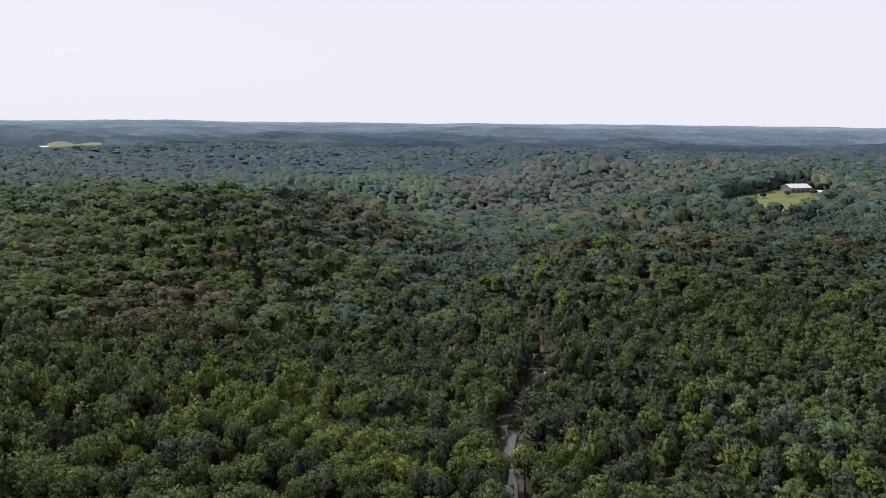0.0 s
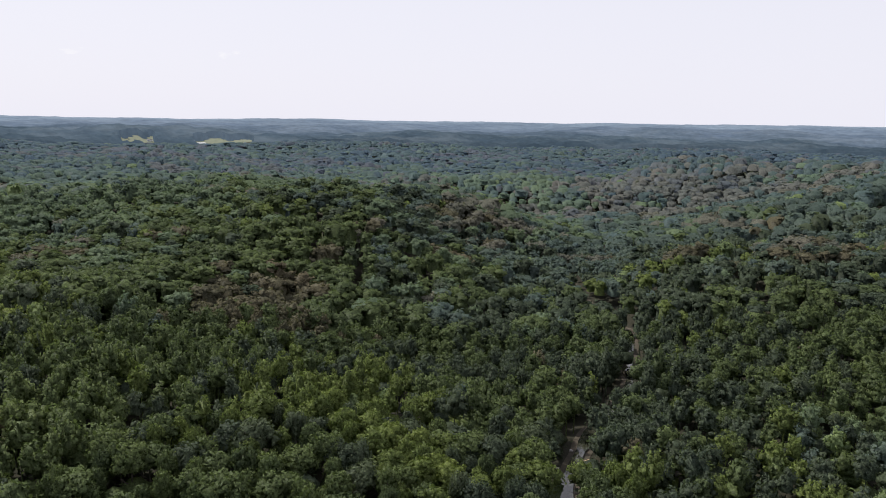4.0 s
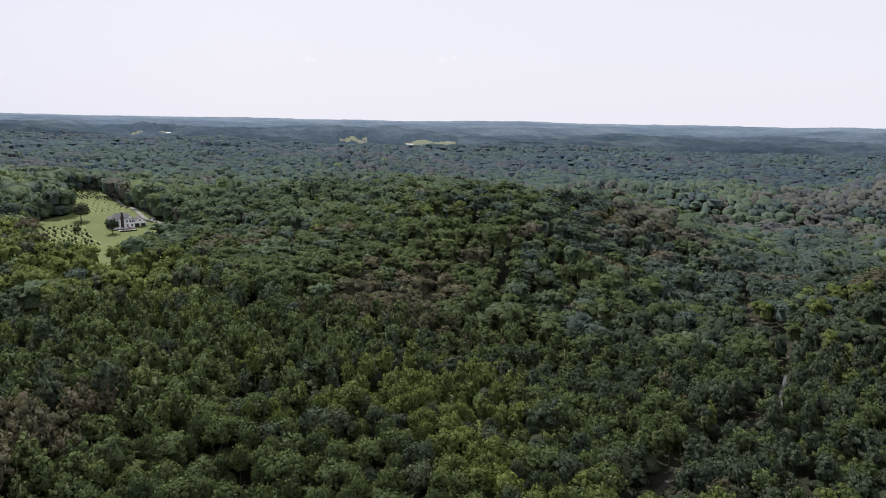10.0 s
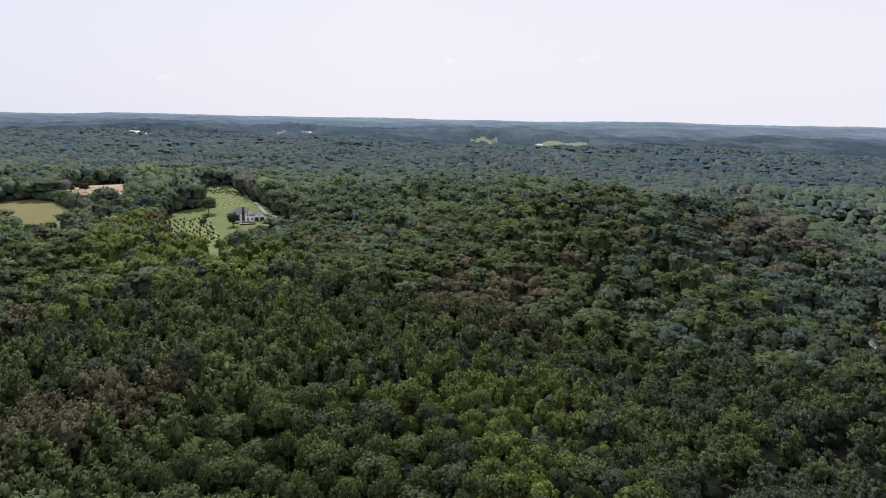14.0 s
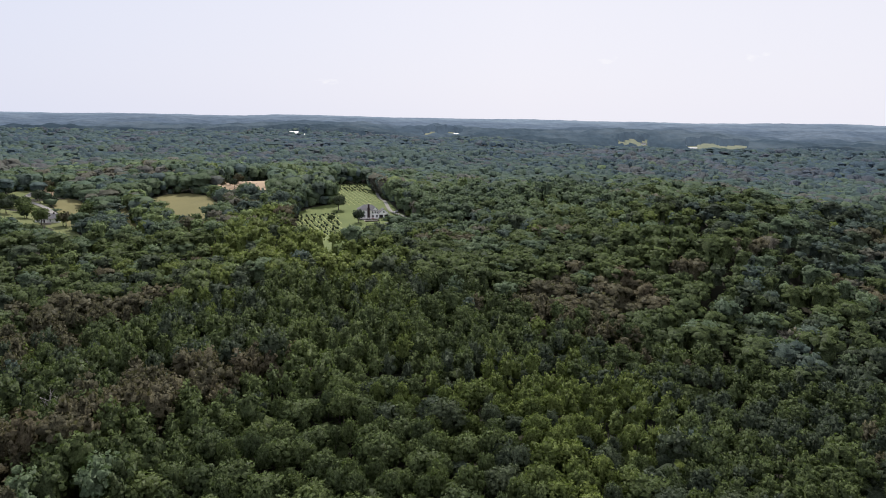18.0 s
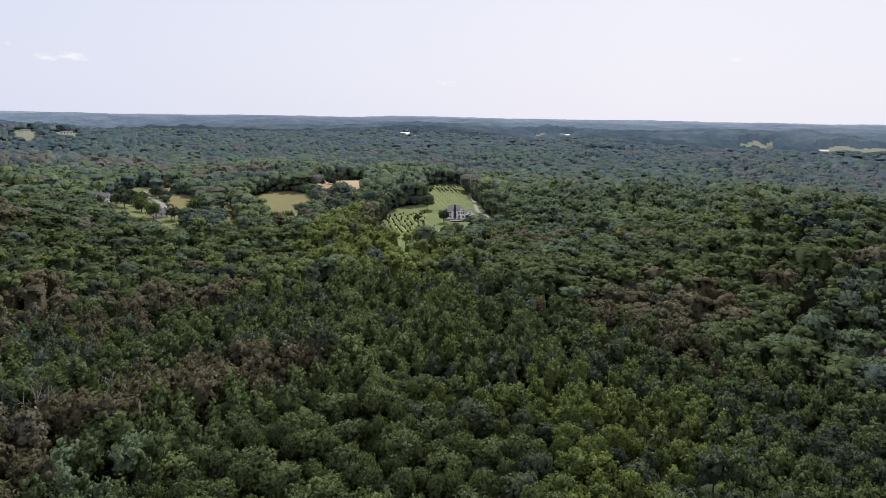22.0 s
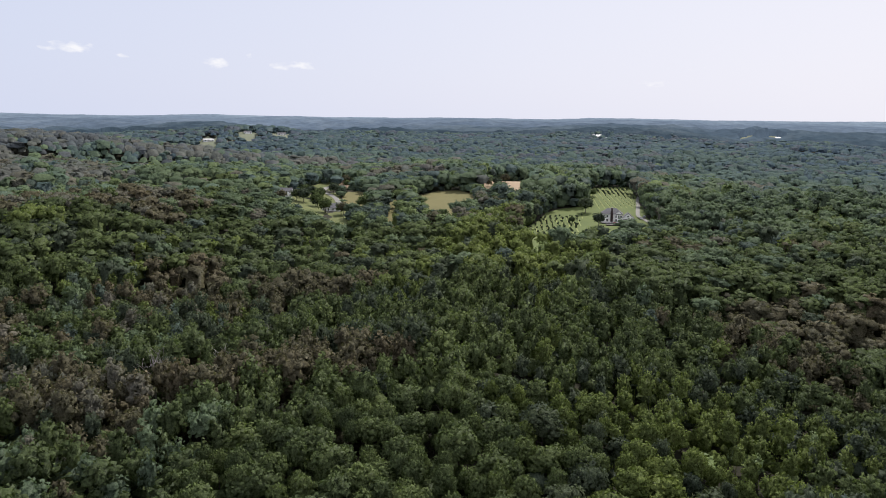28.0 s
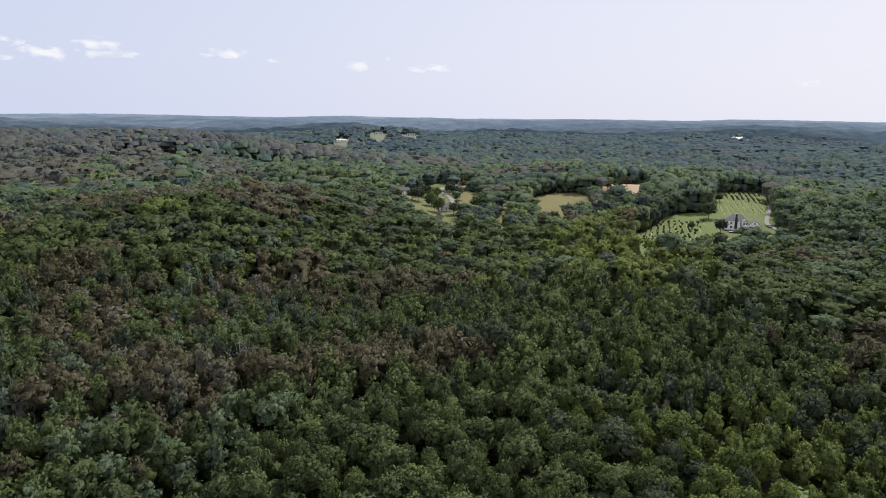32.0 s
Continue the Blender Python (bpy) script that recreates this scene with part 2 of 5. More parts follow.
TAN = surface("cut stubble", (.29, .21, .14), (.40, .30, .21), 0.05, 0.95, 12)
MEADOW = surface("rough meadow", (.09, .118, .038), (.16, .165, .064), 0.06, 0.95, 12)
GRAVEL = surface("pale gravel drive", (.19, .185, .175), (.28, .27, .255), 0.4, 0.9, 9)
SANDY = surface("wet sand", (.36, .25, .15), (.50, .37, .24), 0.5, 0.8, 7)
BANK = surface("muddy bank", (.035, .030, .022), (.08, .066, .046), 0.3, 0.85, 8)
SIDING = surface("white siding", (.90, .90, .91), (.94, .94, .95), 0.6, 0.6, 9, 0.1)
SHINGLE = surface("grey shingles", (.10, .10, .112), (.16, .158, .172), 0.8, 0.85, 10)
BRICK = surface("dark red brick", (.030, .022, .024), (.056, .036, .037), 2.0, 0.85, 6)
STEEL = surface("white metal roofing", (.56, .555, .55), (.68, .675, .67), 0.2, 0.4, 10, 0.1)
GREYMETAL = surface("grey metal cladding", (.16, .16, .17), (.23, .23, .24), 0.3, 0.55, 8, 0.1)
TRIM = surface("white trim", (.76, .76, .76), (.84, .84, .84), 1.0, 0.5, 6, 0.05)
# near-black for dark parts, and for shade painted into doorways
DARK = surface("near-black surface and painted shade", (.015, .015, .016), (.03, .03, .032), 1.0, 0.6, 5, 0)
STONE = surface("pale paving", (.38, .35, .33), (.52, .48, .46), 0.8, 0.85, 7)


def glossy(name, colour, rough):
    m, n, l = material(name)
    p = n.new("ShaderNodeBsdfPrincipled")
    p.inputs["Base Color"].default_value = (*colour, 1)
    p.inputs["Roughness"].default_value = rough
    if rough < 0.2:
        geo, t, b = n.new("ShaderNodeNewGeometry"), n.new("ShaderNodeTexNoise"), n.new("ShaderNodeBump")
        t.inputs["Scale"].default_value = 1.3
        b.inputs["Strength"].default_value, b.inputs["Distance"].default_value = 0.06, 0.05
        l.new(geo.outputs["Position"], t.inputs["Vector"])
        l.new(t.outputs[0], b.inputs["Height"])
        l.new(b.outputs[0], p.inputs["Normal"])
    return finish(m, p)


WATER = glossy("creek water", (.035, .036, .026), 0.08)
GLASS = glossy("window glass", (.03, .035, .045), 0.1)
CARPAINT = [glossy("silver car paint", (.5, .5, .52), 0.3), glossy("red car paint", (.28, .02, .02), 0.3), glossy("white car paint", (.8, .8, .8), 0.3), glossy("dark car paint", (.03, .03, .04), 0.3)]
CLOTH = surface("red canvas", (.10, .035, .03), (.15, .05, .045), 2.0, 0.95, 6, 0)
STRAW = surface("pale straw mulch", (.19, .22, .075), (.27, .29, .11), 0.5, 0.95, 8)
RUBBER = surface("tyre rubber", (.02, .02, .02), (.035, .035, .035), 3, 0.9, 5, 0)

# ---- the lie of the land ----
# columns of swells: x, the first y, and their heights every 105 m
SWELLS = (
    (-760, -240, (-15.1, -4.7, 4.8, 7.2, 17.9, -9.4, 11.9)),
    (-655, -240, (27.9, 4.4, 26.5, -14.4, -1.0, 11.4, 17.0, -2.3, 2.3)),
    (-550, -240, (15.9, -21.7, 3.8, 5.1, 9.7, 8.6, -14.0, -14.5, 2.9, 5.5)),
    (-445, -240, (3.1, 3.1, 24.4, -13.3, -3.7, -0.6, 31.0, 30.7, 17.3, 15.0)),
    (-340, -240, (-2.9, 4.6, 18.7, -19.3, 32.6, -6.1, -19.3, -7.5, -12.0, 6.8)),
    (-235, -135, (5.0, 5.6, -22.6, 18.3, -12.7, 40.8, 44.6, 22.4, 33.8)),
    (-130, -30, (4.7, 2.2, 11.5, -14.4, -7.4, -33.3, -3.7, -2.4)),
    (-25, 75, (-1.7, -2.9, -0.8, -8.8, 24.5, -1.3, 2.4)),
    (80, 180, (2.9, 7.0, 3.9, 26.2, -30.1, 38.1)),
)
UPLANDS = ((-900, 240, 10.9), (-1200, -20, 6.0), (-1000, -480, 106.5), (-760, -260, -22.8), (-500, -220, 13.4), (-600, 900, -0.4), (-200, 1250, 64.0), (150, 1050, 55.1), (420, 620, 25.0), (-1200, 700, -5.4), (-700, 1300, 26.9), (-120, 860, -71.4), (250, 250, -8.8), (0, -200, 4.0))
RISES = [(x, y0 + 105 * k, 92, h) for x, y0, heights in SWELLS for k, h in enumerate(heights)] + [(x, y, 240, h) for x, y, h in UPLANDS]
MID = (45.0, 60.0)
# rises and dips shaped so far fields and houses show from the camera
KNOLLS = ((46, 2600, -10.0), (41, 2600, -8.0), (46, 2430, -13.0), (41, 2430, -13.0), (38, 2430, -10.0), (39.5, 2740, 9), (41.8, 2740, 5), (46, 2740, 11), (61, 2690, -8.0), (60.5, 2490, -14.0), (60.5, 2830, 14),
          (89.2, 2080, -14.0), (89.2, 1830, -6.0), (89.2, 2390, 16), (71.8, 2160, -8.0), (66.7, 2160, -8.0), (71.8, 2430, 16), (66.7, 2420, 16),
          (97.5, 1640, -16.0), (102, 1580, -16.0), (107, 1520, -16.0), (108, 1160, -9.0), (104, 1720, -8.0), (97, 2070, 10), (100, 2050, 8), (102.5, 1990, 8), (104.8, 1930, 7), (107, 1880, 6), (117, 1900, 4.0))


def hashed(i, j, seed):
    with np.errstate(over="ignore"):
        n = (i.astype(np.int64) * 374761393 + j.astype(np.int64) * 668265263 + seed * 1442695041) & 0x7FFFFFFF
        n = ((n ^ (n >> 13)) * 1274126177) & 0x7FFFFFFF
    return ((n ^ (n >> 16)) & 0xFFFF) / 65535.0


def vnoise(x, y, size, seed=0):
    """Smooth noise from 0 to 1, with features of that size in metres."""
    u, v = np.asarray(x, float) / size, np.asarray(y, float) / size
    i, j = np.floor(u), np.floor(v)
    a, b = u - i, v - j
    a, b = a * a * (3 - 2 * a), b * b * (3 - 2 * b)
    return (hashed(i, j, seed) * (1 - a) + hashed(i + 1, j, seed) * a) * (1 - b) + (hashed(i, j + 1, seed) * (1 - a) + hashed(i + 1, j + 1, seed) * a) * b


def fbm(x, y, size, seed=0):
    return (vnoise(x, y, size, seed) + 0.5 * vnoise(x, y, size * 0.47, seed + 1) + 0.25 * vnoise(x, y, size * 0.21, seed + 2)) / 1.75


def step(lo, hi, v):
    k = np.clip((v - lo) / (hi - lo), 0, 1)
    return k * k * (3 - 2 * k)


def ground(x, y):
    x, y = np.asarray(x, float), np.asarray(y, float)
    z = np.full(x.shape, 0.0)
    for cx, cy, s, h in RISES:
        z = z + h * np.exp(-((x - cx) ** 2 + (y - cy) ** 2) / (2 * s * s))
    r = np.hypot(x - MID[0], y - MID[1])
    calm = 1 - np.exp(-((x + 560) ** 2 / 260 ** 2 + (y - 190) ** 2 / 190 ** 2)) - np.exp(-((x - 205) ** 2 + (y - 800) ** 2) / 110 ** 2)
    z = z + (14 + 26 * step(800, 1000, r)) * (fbm(x, y, 210, 5) - 0.5) * step(230, 520, r) * np.clip(calm, 0, 1)
    fold = 1 - np.abs(2 * fbm(x + 40, y, 260, 44) - 1)
    z = z - (9 + 11 * step(800, 1000, r)) * fold ** 9 * step(260, 420, r) * np.clip(calm, 0, 1)
    west = step(0.35, 0.95, -(x - MID[0]) / (r + 1))
    q = r + 420 * (fbm(x, y, 900, 17) - .5) * step(900, 1600, r)
    head = np.degrees(np.arctan2(-(x - MID[0]), y - MID[1]))
    north_way = np.interp(q, (900, 1150, 1350, 1650, 1900, 2150, 2600, 3200, 4000, 4870), (-32, -44, -34, -4, 10, -8, -2, 14, 44, 72))
    trench = np.exp(-((head - 9.5 - 3.5 * np.sin(r / 160)) / 5.5) ** 2) * step(800, 1100, r) * (1 - step(1800, 2200, r))
    north_way = north_way - 44 * trench
    west_way = np.interp(q, (900, 1500, 1800, 2000, 2500, 3200, 4000, 4870), (12, 14, 24, 22, 20, 32, 54, 76))
    far = north_way * (1 - west) + west_way * west + (fbm(x, y, 520, 9) - 0.5) * (50 + 44 * step(2450, 2900, r) - 70 * step(3300, 4700, r))
    k = step(900, 1500, r)
    z = z * (1 - k) + far * k
    for turn, away, high in KNOLLS:
        t = radians(turn)
        z = z + high * np.exp(-((x - MID[0] + away * math.sin(t)) ** 2 + (y - MID[1] - away * math.cos(t)) ** 2) / (2 * 140.0 ** 2))
    return z


def mesh_object(name, verts, faces, mats, parent=None, index=None, tint=None, smooth=False, normals=None):
    """One mesh object from numpy corners and faces of three corners."""
    me = bpy.data.meshes.new(name)
    verts, faces = np.asarray(verts, np.float32), np.asarray(faces, np.int32)
    me.vertices.add(len(verts))
    me.vertices.foreach_set("co", verts.ravel())
    me.loops.add(faces.size)
    me.loops.foreach_set("vertex_index", faces.ravel())
    me.polygons.add(len(faces))
    me.polygons.foreach_set("loop_start", np.arange(0, faces.size, faces.shape[1], dtype=np.int32))
    me.polygons.foreach_set("loop_total", np.full(len(faces), faces.shape[1], np.int32))
    me.polygons.foreach_set("use_smooth", np.full(len(faces), smooth, bool))
    for m in mats:
        me.materials.append(m)
    if index is not None:
        me.polygons.foreach_set("material_index", np.asarray(index, np.int32))
    if tint is not None:
        me.attributes.new("tint", "FLOAT", "POINT").data.foreach_set("value", np.asarray(tint, np.float32))
    me.update(calc_edges=True)
    if normals is not None:
        me.polygons.foreach_set("use_smooth", np.ones(len(faces), bool))
        me.normals_split_custom_set_from_vertices(normals)
    ob = new(name, me)
    if parent is not None:
        ob.parent = parent
    return ob


def inside(x, y, poly):
    x, y = np.asarray(x, float), np.asarray(y, float)
    c = np.zeros(x.shape, bool)
    for (ax, ay), (bx, by) in zip(poly, poly[1:] + poly[:1]):
        c ^= ((ay > y) != (by > y)) & (x < (bx - ax) * (y - ay) / (by - ay + 1e-9) + ax)
    return c


# ---- the ground, one sheet to the horizon ----
def ground_sheet():
    rings = [0.0]
    while rings[-1] < 4870:
        rings.append(rings[-1] + max(7.0, rings[-1] * 0.028))
    rings[-1] = 4870.0
    turns = 320
    r = np.array(rings[1:])
    a = np.arange(turns) * 2 * math.pi / turns
    x = MID[0] + np.outer(r, np.cos(a)).ravel()
    y = MID[1] + np.outer(r, np.sin(a)).ravel()
    x, y = np.append(x, MID[0]), np.append(y, MID[1])
    v = np.stack([x, y, ground(x, y)], -1)
    n = len(r)
    i, j = np.meshgrid(np.arange(n - 1), np.arange(turns), indexing="ij")
    p, q = (i * turns + j).ravel(), (i * turns + (j + 1) % turns).ravel()
    f = np.concatenate([np.stack([p, p + turns, q + turns], -1), np.stack([p, q + turns, q], -1),
                        np.stack([np.full(turns, len(x) - 1), np.arange(turns), (np.arange(turns) + 1) % turns], -1)])
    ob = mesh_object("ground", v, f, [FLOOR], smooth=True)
    tagged(ob, "rolling leaf-littered forest floor reaching to the horizon", "ground", kind="structure")


ground_sheet()

# ---- clearings ----
LAWN = [(-466, 226), (-494, 238), (-506, 254), (-510, 270), (-518, 280), (-557, 289), (-610, 303), (-624, 328), (-640, 360), (-597, 348), (-576, 346), (-540, 336), (-487, 318), (-452, 308), (-405, 303), (-384, 292), (-372, 272), (-354, 250), (-328, 228), (-298, 208), (-290, 190), (-330, 184), (-380, 193), (-424, 204)]
HAY = [(-628, 131), (-648, 141), (-662, 160), (-653, 179), (-620, 190), (-550, 188), (-490, 174), (-468, 160), (-468, 148), (-490, 139), (-545, 132)]
STUBBLE = [(-684, 209), (-712, 218), (-738, 244), (-746, 282), (-690, 272), (-620, 252), (-565, 238), (-534, 223), (-536, 206), (-580, 198), (-640, 203)]
MEADOW_1 = [(-672, 54), (-690, 60), (-684, 74), (-656, 85), (-590, 92), (-520, 92), (-505, 80), (-530, 70), (-620, 62)]
YARD = [(-590, 2), (-613, 6), (-663, 22), (-698, 30), (-716, 45), (-678, 52), (-620, 60), (-560, 66), (-531, 71), (-480, 77), (-442, 79), (-444, 68), (-470, 56), (-470, 40), (-500, 30), (-535, 24), (-530, 6), (-556, 0)]
MEADOW_2 = [(-440, 72), (-438, 80), (-400, 83), (-378, 85), (-382, 78), (-410, 74)]
MEADOW_3 = [(-636, 108), (-622, 118), (-560, 117), (-496, 116), (-458, 114), (-442, 107), (-455, 100), (-500, 104), (-560, 106)]
GAP = [(-690, 52), (-738, 48), (-762, 60), (-702, 68), (-690, 60)]
# treeless gaps that open the camera's view to the farm house and stubble
SIGHT_GAPS = [[(-602, 3), (-560, -6), (-535, -12), (-545, 2), (-590, 8)], [(-645, 203), (-580, 198), (-538, 206), (-528, 192), (-590, 184), (-652, 192)]]
BARN_LAWN = [(152, 752), (172, 790), (200, 818), (226, 846), (262, 832), (266, 806), (238, 724), (208, 672), (184, 652), (150, 672), (126, 698)]
CLEARINGS = [LAWN, HAY, STUBBLE, MEADOW_1, YARD, MEADOW_2, MEADOW_3, GAP, BARN_LAWN]
CREEK = [(230, -420), (170, -300), (130, -160), (75, -50), (30, 40), (5, 110), (-16, 165), (-20, 195), (-20, 225), (-18, 250), (-15, 275), (-13, 295), (-18, 330), (-24, 380), (-50, 425), (-76, 485), (-90, 560), (-78, 640), (-100, 760), (-130, 900)]


def off_creek(x, y):
    d = np.full(np.shape(x), 1e9)
    for (ax, ay), (bx, by) in zip(CREEK, CREEK[1:]):
        k = np.clip(((x - ax) * (bx - ax) + (y - ay) * (by - ay)) / ((bx - ax) ** 2 + (by - ay) ** 2), 0, 1)
        d = np.minimum(d, np.hypot(x - ax - k * (bx - ax), y - ay - k * (by - ay)))
    return d


def draped(name, poly, mat, label, category, lift=0.2, cell=6.0):
    """A sheet on the ground inside a polygon."""
    xs, ys = [p[0] for p in poly], [p[1] for p in poly]
    bm = bmesh.new()
    bm.faces.new([bm.verts.new((x, y, 0)) for x, y in poly])
    for axis, lo, hi in ((0, min(xs), max(xs)), (1, min(ys), max(ys))):
        c = lo + cell
        while c < hi:
            no = (1, 0, 0) if axis == 0 else (0, 1, 0)
            bmesh.ops.bisect_plane(bm, geom=bm.verts[:] + bm.edges[:] + bm.faces[:], plane_co=(c, c, 0), plane_no=no)
            c += cell
    co = np.array([v.co[:] for v in bm.verts])
    z = ground(co[:, 0], co[:, 1]) + lift
    for v, h in zip(bm.verts, z):
        v.co.z = h
    bmesh.ops.triangulate(bm, faces=bm.faces[:])
    bmesh.ops.recalc_face_normals(bm, faces=bm.faces[:])
    me = bpy.data.meshes.new(name)
    bm.to_mesh(me)
    bm.free()
    for p in me.polygons:
        p.use_smooth = True
    me.materials.append(mat)
    ob = new(name, me)
    return tagged(ob, label, category, kind="structure")


draped("lawn", LAWN, GRASS, "bright green mown lawn sloping round the white house", "lawn")
draped("hay_field", HAY, DRY, "olive-brown dry hay field between woods", "field")
draped("stubble_field", STUBBLE, TAN, "pale tan cut stubble field edged by trees", "field")
draped("meadow", MEADOW_1, DRY, "dry brown meadow beside the lane", "field")
draped("yard", YARD, MEADOW, "rough green yard round two farm houses", "yard")
draped("meadow", MEADOW_2, DRY, "narrow dry strip of meadow among trees", "field")
draped("meadow", MEADOW_3, DRY, "small green meadow gap among trees", "field")
draped("field_gap", GAP, TAN, "bare tan ground where the lane leaves the woods", "field")
draped("barn_lawn", BARN_LAWN, MEADOW, "yellow-green lawn sloping below the barn", "lawn")


def ribbon(name, line, width, mat, label, category, lift, wobble=0.0, level=False):
    """A strip along a line on the ground."""
    pts = []
    for (ax, ay), (bx, by) in zip(line, line[1:]):
        n = max(2, int(math.hypot(bx - ax, by - ay) / 4))
        pts += [(ax + (bx - ax) * k / n, ay + (by - ay) * k / n) for k in range(n)]
    pts = np.array(pts + [line[-1]], float)
    for _ in range(3):
        pts[1:-1] = (pts[:-2] + 2 * pts[1:-1] + pts[2:]) / 4
    tan = np.gradient(pts, axis=0)
    tan /= np.linalg.norm(tan, axis=1)[:, None]
    nor = np.stack([-tan[:, 1], tan[:, 0]], -1)
    cols = 5
    v = []
    for c in range(cols):
        s = (c / (cols - 1) - 0.5) * width
        w = s * (1 + wobble * (vnoise(pts[:, 0] + c * 0.01, pts[:, 1], 9, 3) - 0.5))
        q = pts + nor * w[:, None]
        base = pts if level else q
        v.append(np.stack([q[:, 0], q[:, 1], ground(base[:, 0], base[:, 1]) + lift], -1))
    v = np.stack(v, 1).reshape(-1, 3)
    n = len(pts)
    i, j = np.meshgrid(np.arange(n - 1), np.arange(cols - 1), indexing="ij")
    p = (i * cols + j).ravel()
    f = np.concatenate([np.stack([p, p + 1, p + cols + 1], -1), np.stack([p, p + cols + 1, p + cols], -1)])
    ob = mesh_object(name, v, f[:, ::-1], [mat], smooth=True)
    return tagged(ob, label, category, kind="structure")


ribbon("creek_bank", CREEK, 8.4, BANK, "dark muddy banks of the creek", "bank", 0.15, 0.5)
ribbon("creek", CREEK, 4.4, WATER, "narrow dark creek reflecting the sky between trees", "creek", 0.75, 0.9, level=True)
ribbon("driveway", [(-610, 362), (-580, 347), (-568, 341), (-530, 329), (-490, 314), (-456, 302), (-438, 304), (-412, 300)], 3.0, GRAVEL, "pale gravel driveway running to the white house", "driveway", 0.7)
ribbon("lane", [(-1030, 36), (-900, 44), (-790, 50), (-730, 52), (-690, 46), (-668, 38), (-650, 42), (-617, 56), (-583, 62), (-560, 63)], 5.0, GRAVEL, "pale gravel lane to the farm houses", "lane", 0.7)


# ---- trees ----
def blob_card(rng, centre, normal, size):
    """A bent leafy clump: a quad."""
    n = normal / np.linalg.norm(normal)
    a = np.cross(n, rng.normal(size=3))
    a /= np.linalg.norm(a)
    b = np.cross(n, a)
    w, h = size * rng.uniform(.7, 1.25), size * rng.uniform(.55, 1.0)
    k = rng.uniform(-.25, .25, 4)[:, None] * size * n
    return np.stack([centre - a * w / 2 - b * h / 2, centre + a * w / 2 - b * h / 2 * rng.uniform(.5, 1), centre + a * w / 2 * rng.uniform(.5, 1) + b * h / 2, centre - a * w / 2 + b * h / 2]) + k


def hull_normals(v, centre=(0, 0, 0)):
    n = v - np.array(centre)
    return n / (np.linalg.norm(n, axis=1)[:, None] + 1e-6)


def dome(rng, radius, high, rough, segs=6, rows=3):
    """A rough closed crown hull."""
    rings = [(0.58, 0.78), (1.0, 0.15), (0.72, -0.7)] if rows == 3 else [(0.72, 0.62), (0.95, -0.55)]
    v, f = [np.array((0, 0, high * rng.uniform(.85, 1.1)))], []
    for rr, zz in rings:
        off = rng.uniform(0, 1)
        for s in range(segs):
            a = (s + off) * 2 * math.pi / segs
            k = radius * rr * rng.uniform(1 - rough, 1 + rough)
            v.append(np.array((k * math.cos(a), k * math.sin(a), high * zz + high * rough * rng.uniform(-.8, .8))))
    for s in range(segs):
        t = (s + 1) % segs
        f.append((0, 1 + s, 1 + t))
        for r in range(rows - 1):
            p, q = 1 + r * segs, 1 + (r + 1) * segs
            f += [(p + s, q + s, q + t), (p + s, q + t, p + t)]
    v = np.array(v)
    n = hull_normals(v, (0, 0, -high * .3)) + rng.normal(size=v.shape) * .3
    return v, np.array(f), n / np.linalg.norm(n, axis=1)[:, None]


ICO_V = np.array([(0, 0, 1), (.894, 0, .447), (.276, .851, .447), (-.724, .526, .447), (-.724, -.526, .447), (.276, -.851, .447),
                  (.724, .526, -.447), (-.276, .851, -.447), (-.894, 0, -.447), (-.276, -.851, -.447), (.724, -.526, -.447), (0, 0, -1)])
ICO_F = np.array([(0, 1, 2), (0, 2, 3), (0, 3, 4), (0, 4, 5), (0, 5, 1), (1, 6, 2), (2, 7, 3), (3, 8, 4), (4, 9, 5), (5, 10, 1),
                  (2, 6, 7), (3, 7, 8), (4, 8, 9), (5, 9, 10), (1, 10, 6), (11, 7, 6), (11, 8, 7), (11, 9, 8), (11, 10, 9), (11, 6, 10)])


def finer(v, f):
    """Every triangle of a ball split in four."""
    edge, out, v = {}, [], [tuple(p) for p in v]

    def mid(i, j):
        key = (min(i, j), max(i, j))
        if key not in edge:
            p = np.array(v[i]) + np.array(v[j])
            v.append(tuple(p / np.linalg.norm(p)))
            edge[key] = len(v) - 1
        return edge[key]
    for i, j, k in f:
        p, q, r = mid(i, j), mid(j, k), mid(k, i)
        out += [(i, p, r), (p, j, q), (r, q, k), (p, q, r)]
    return np.array(v), np.array(out)


BALL_V, BALL_F = finer(ICO_V, ICO_F)


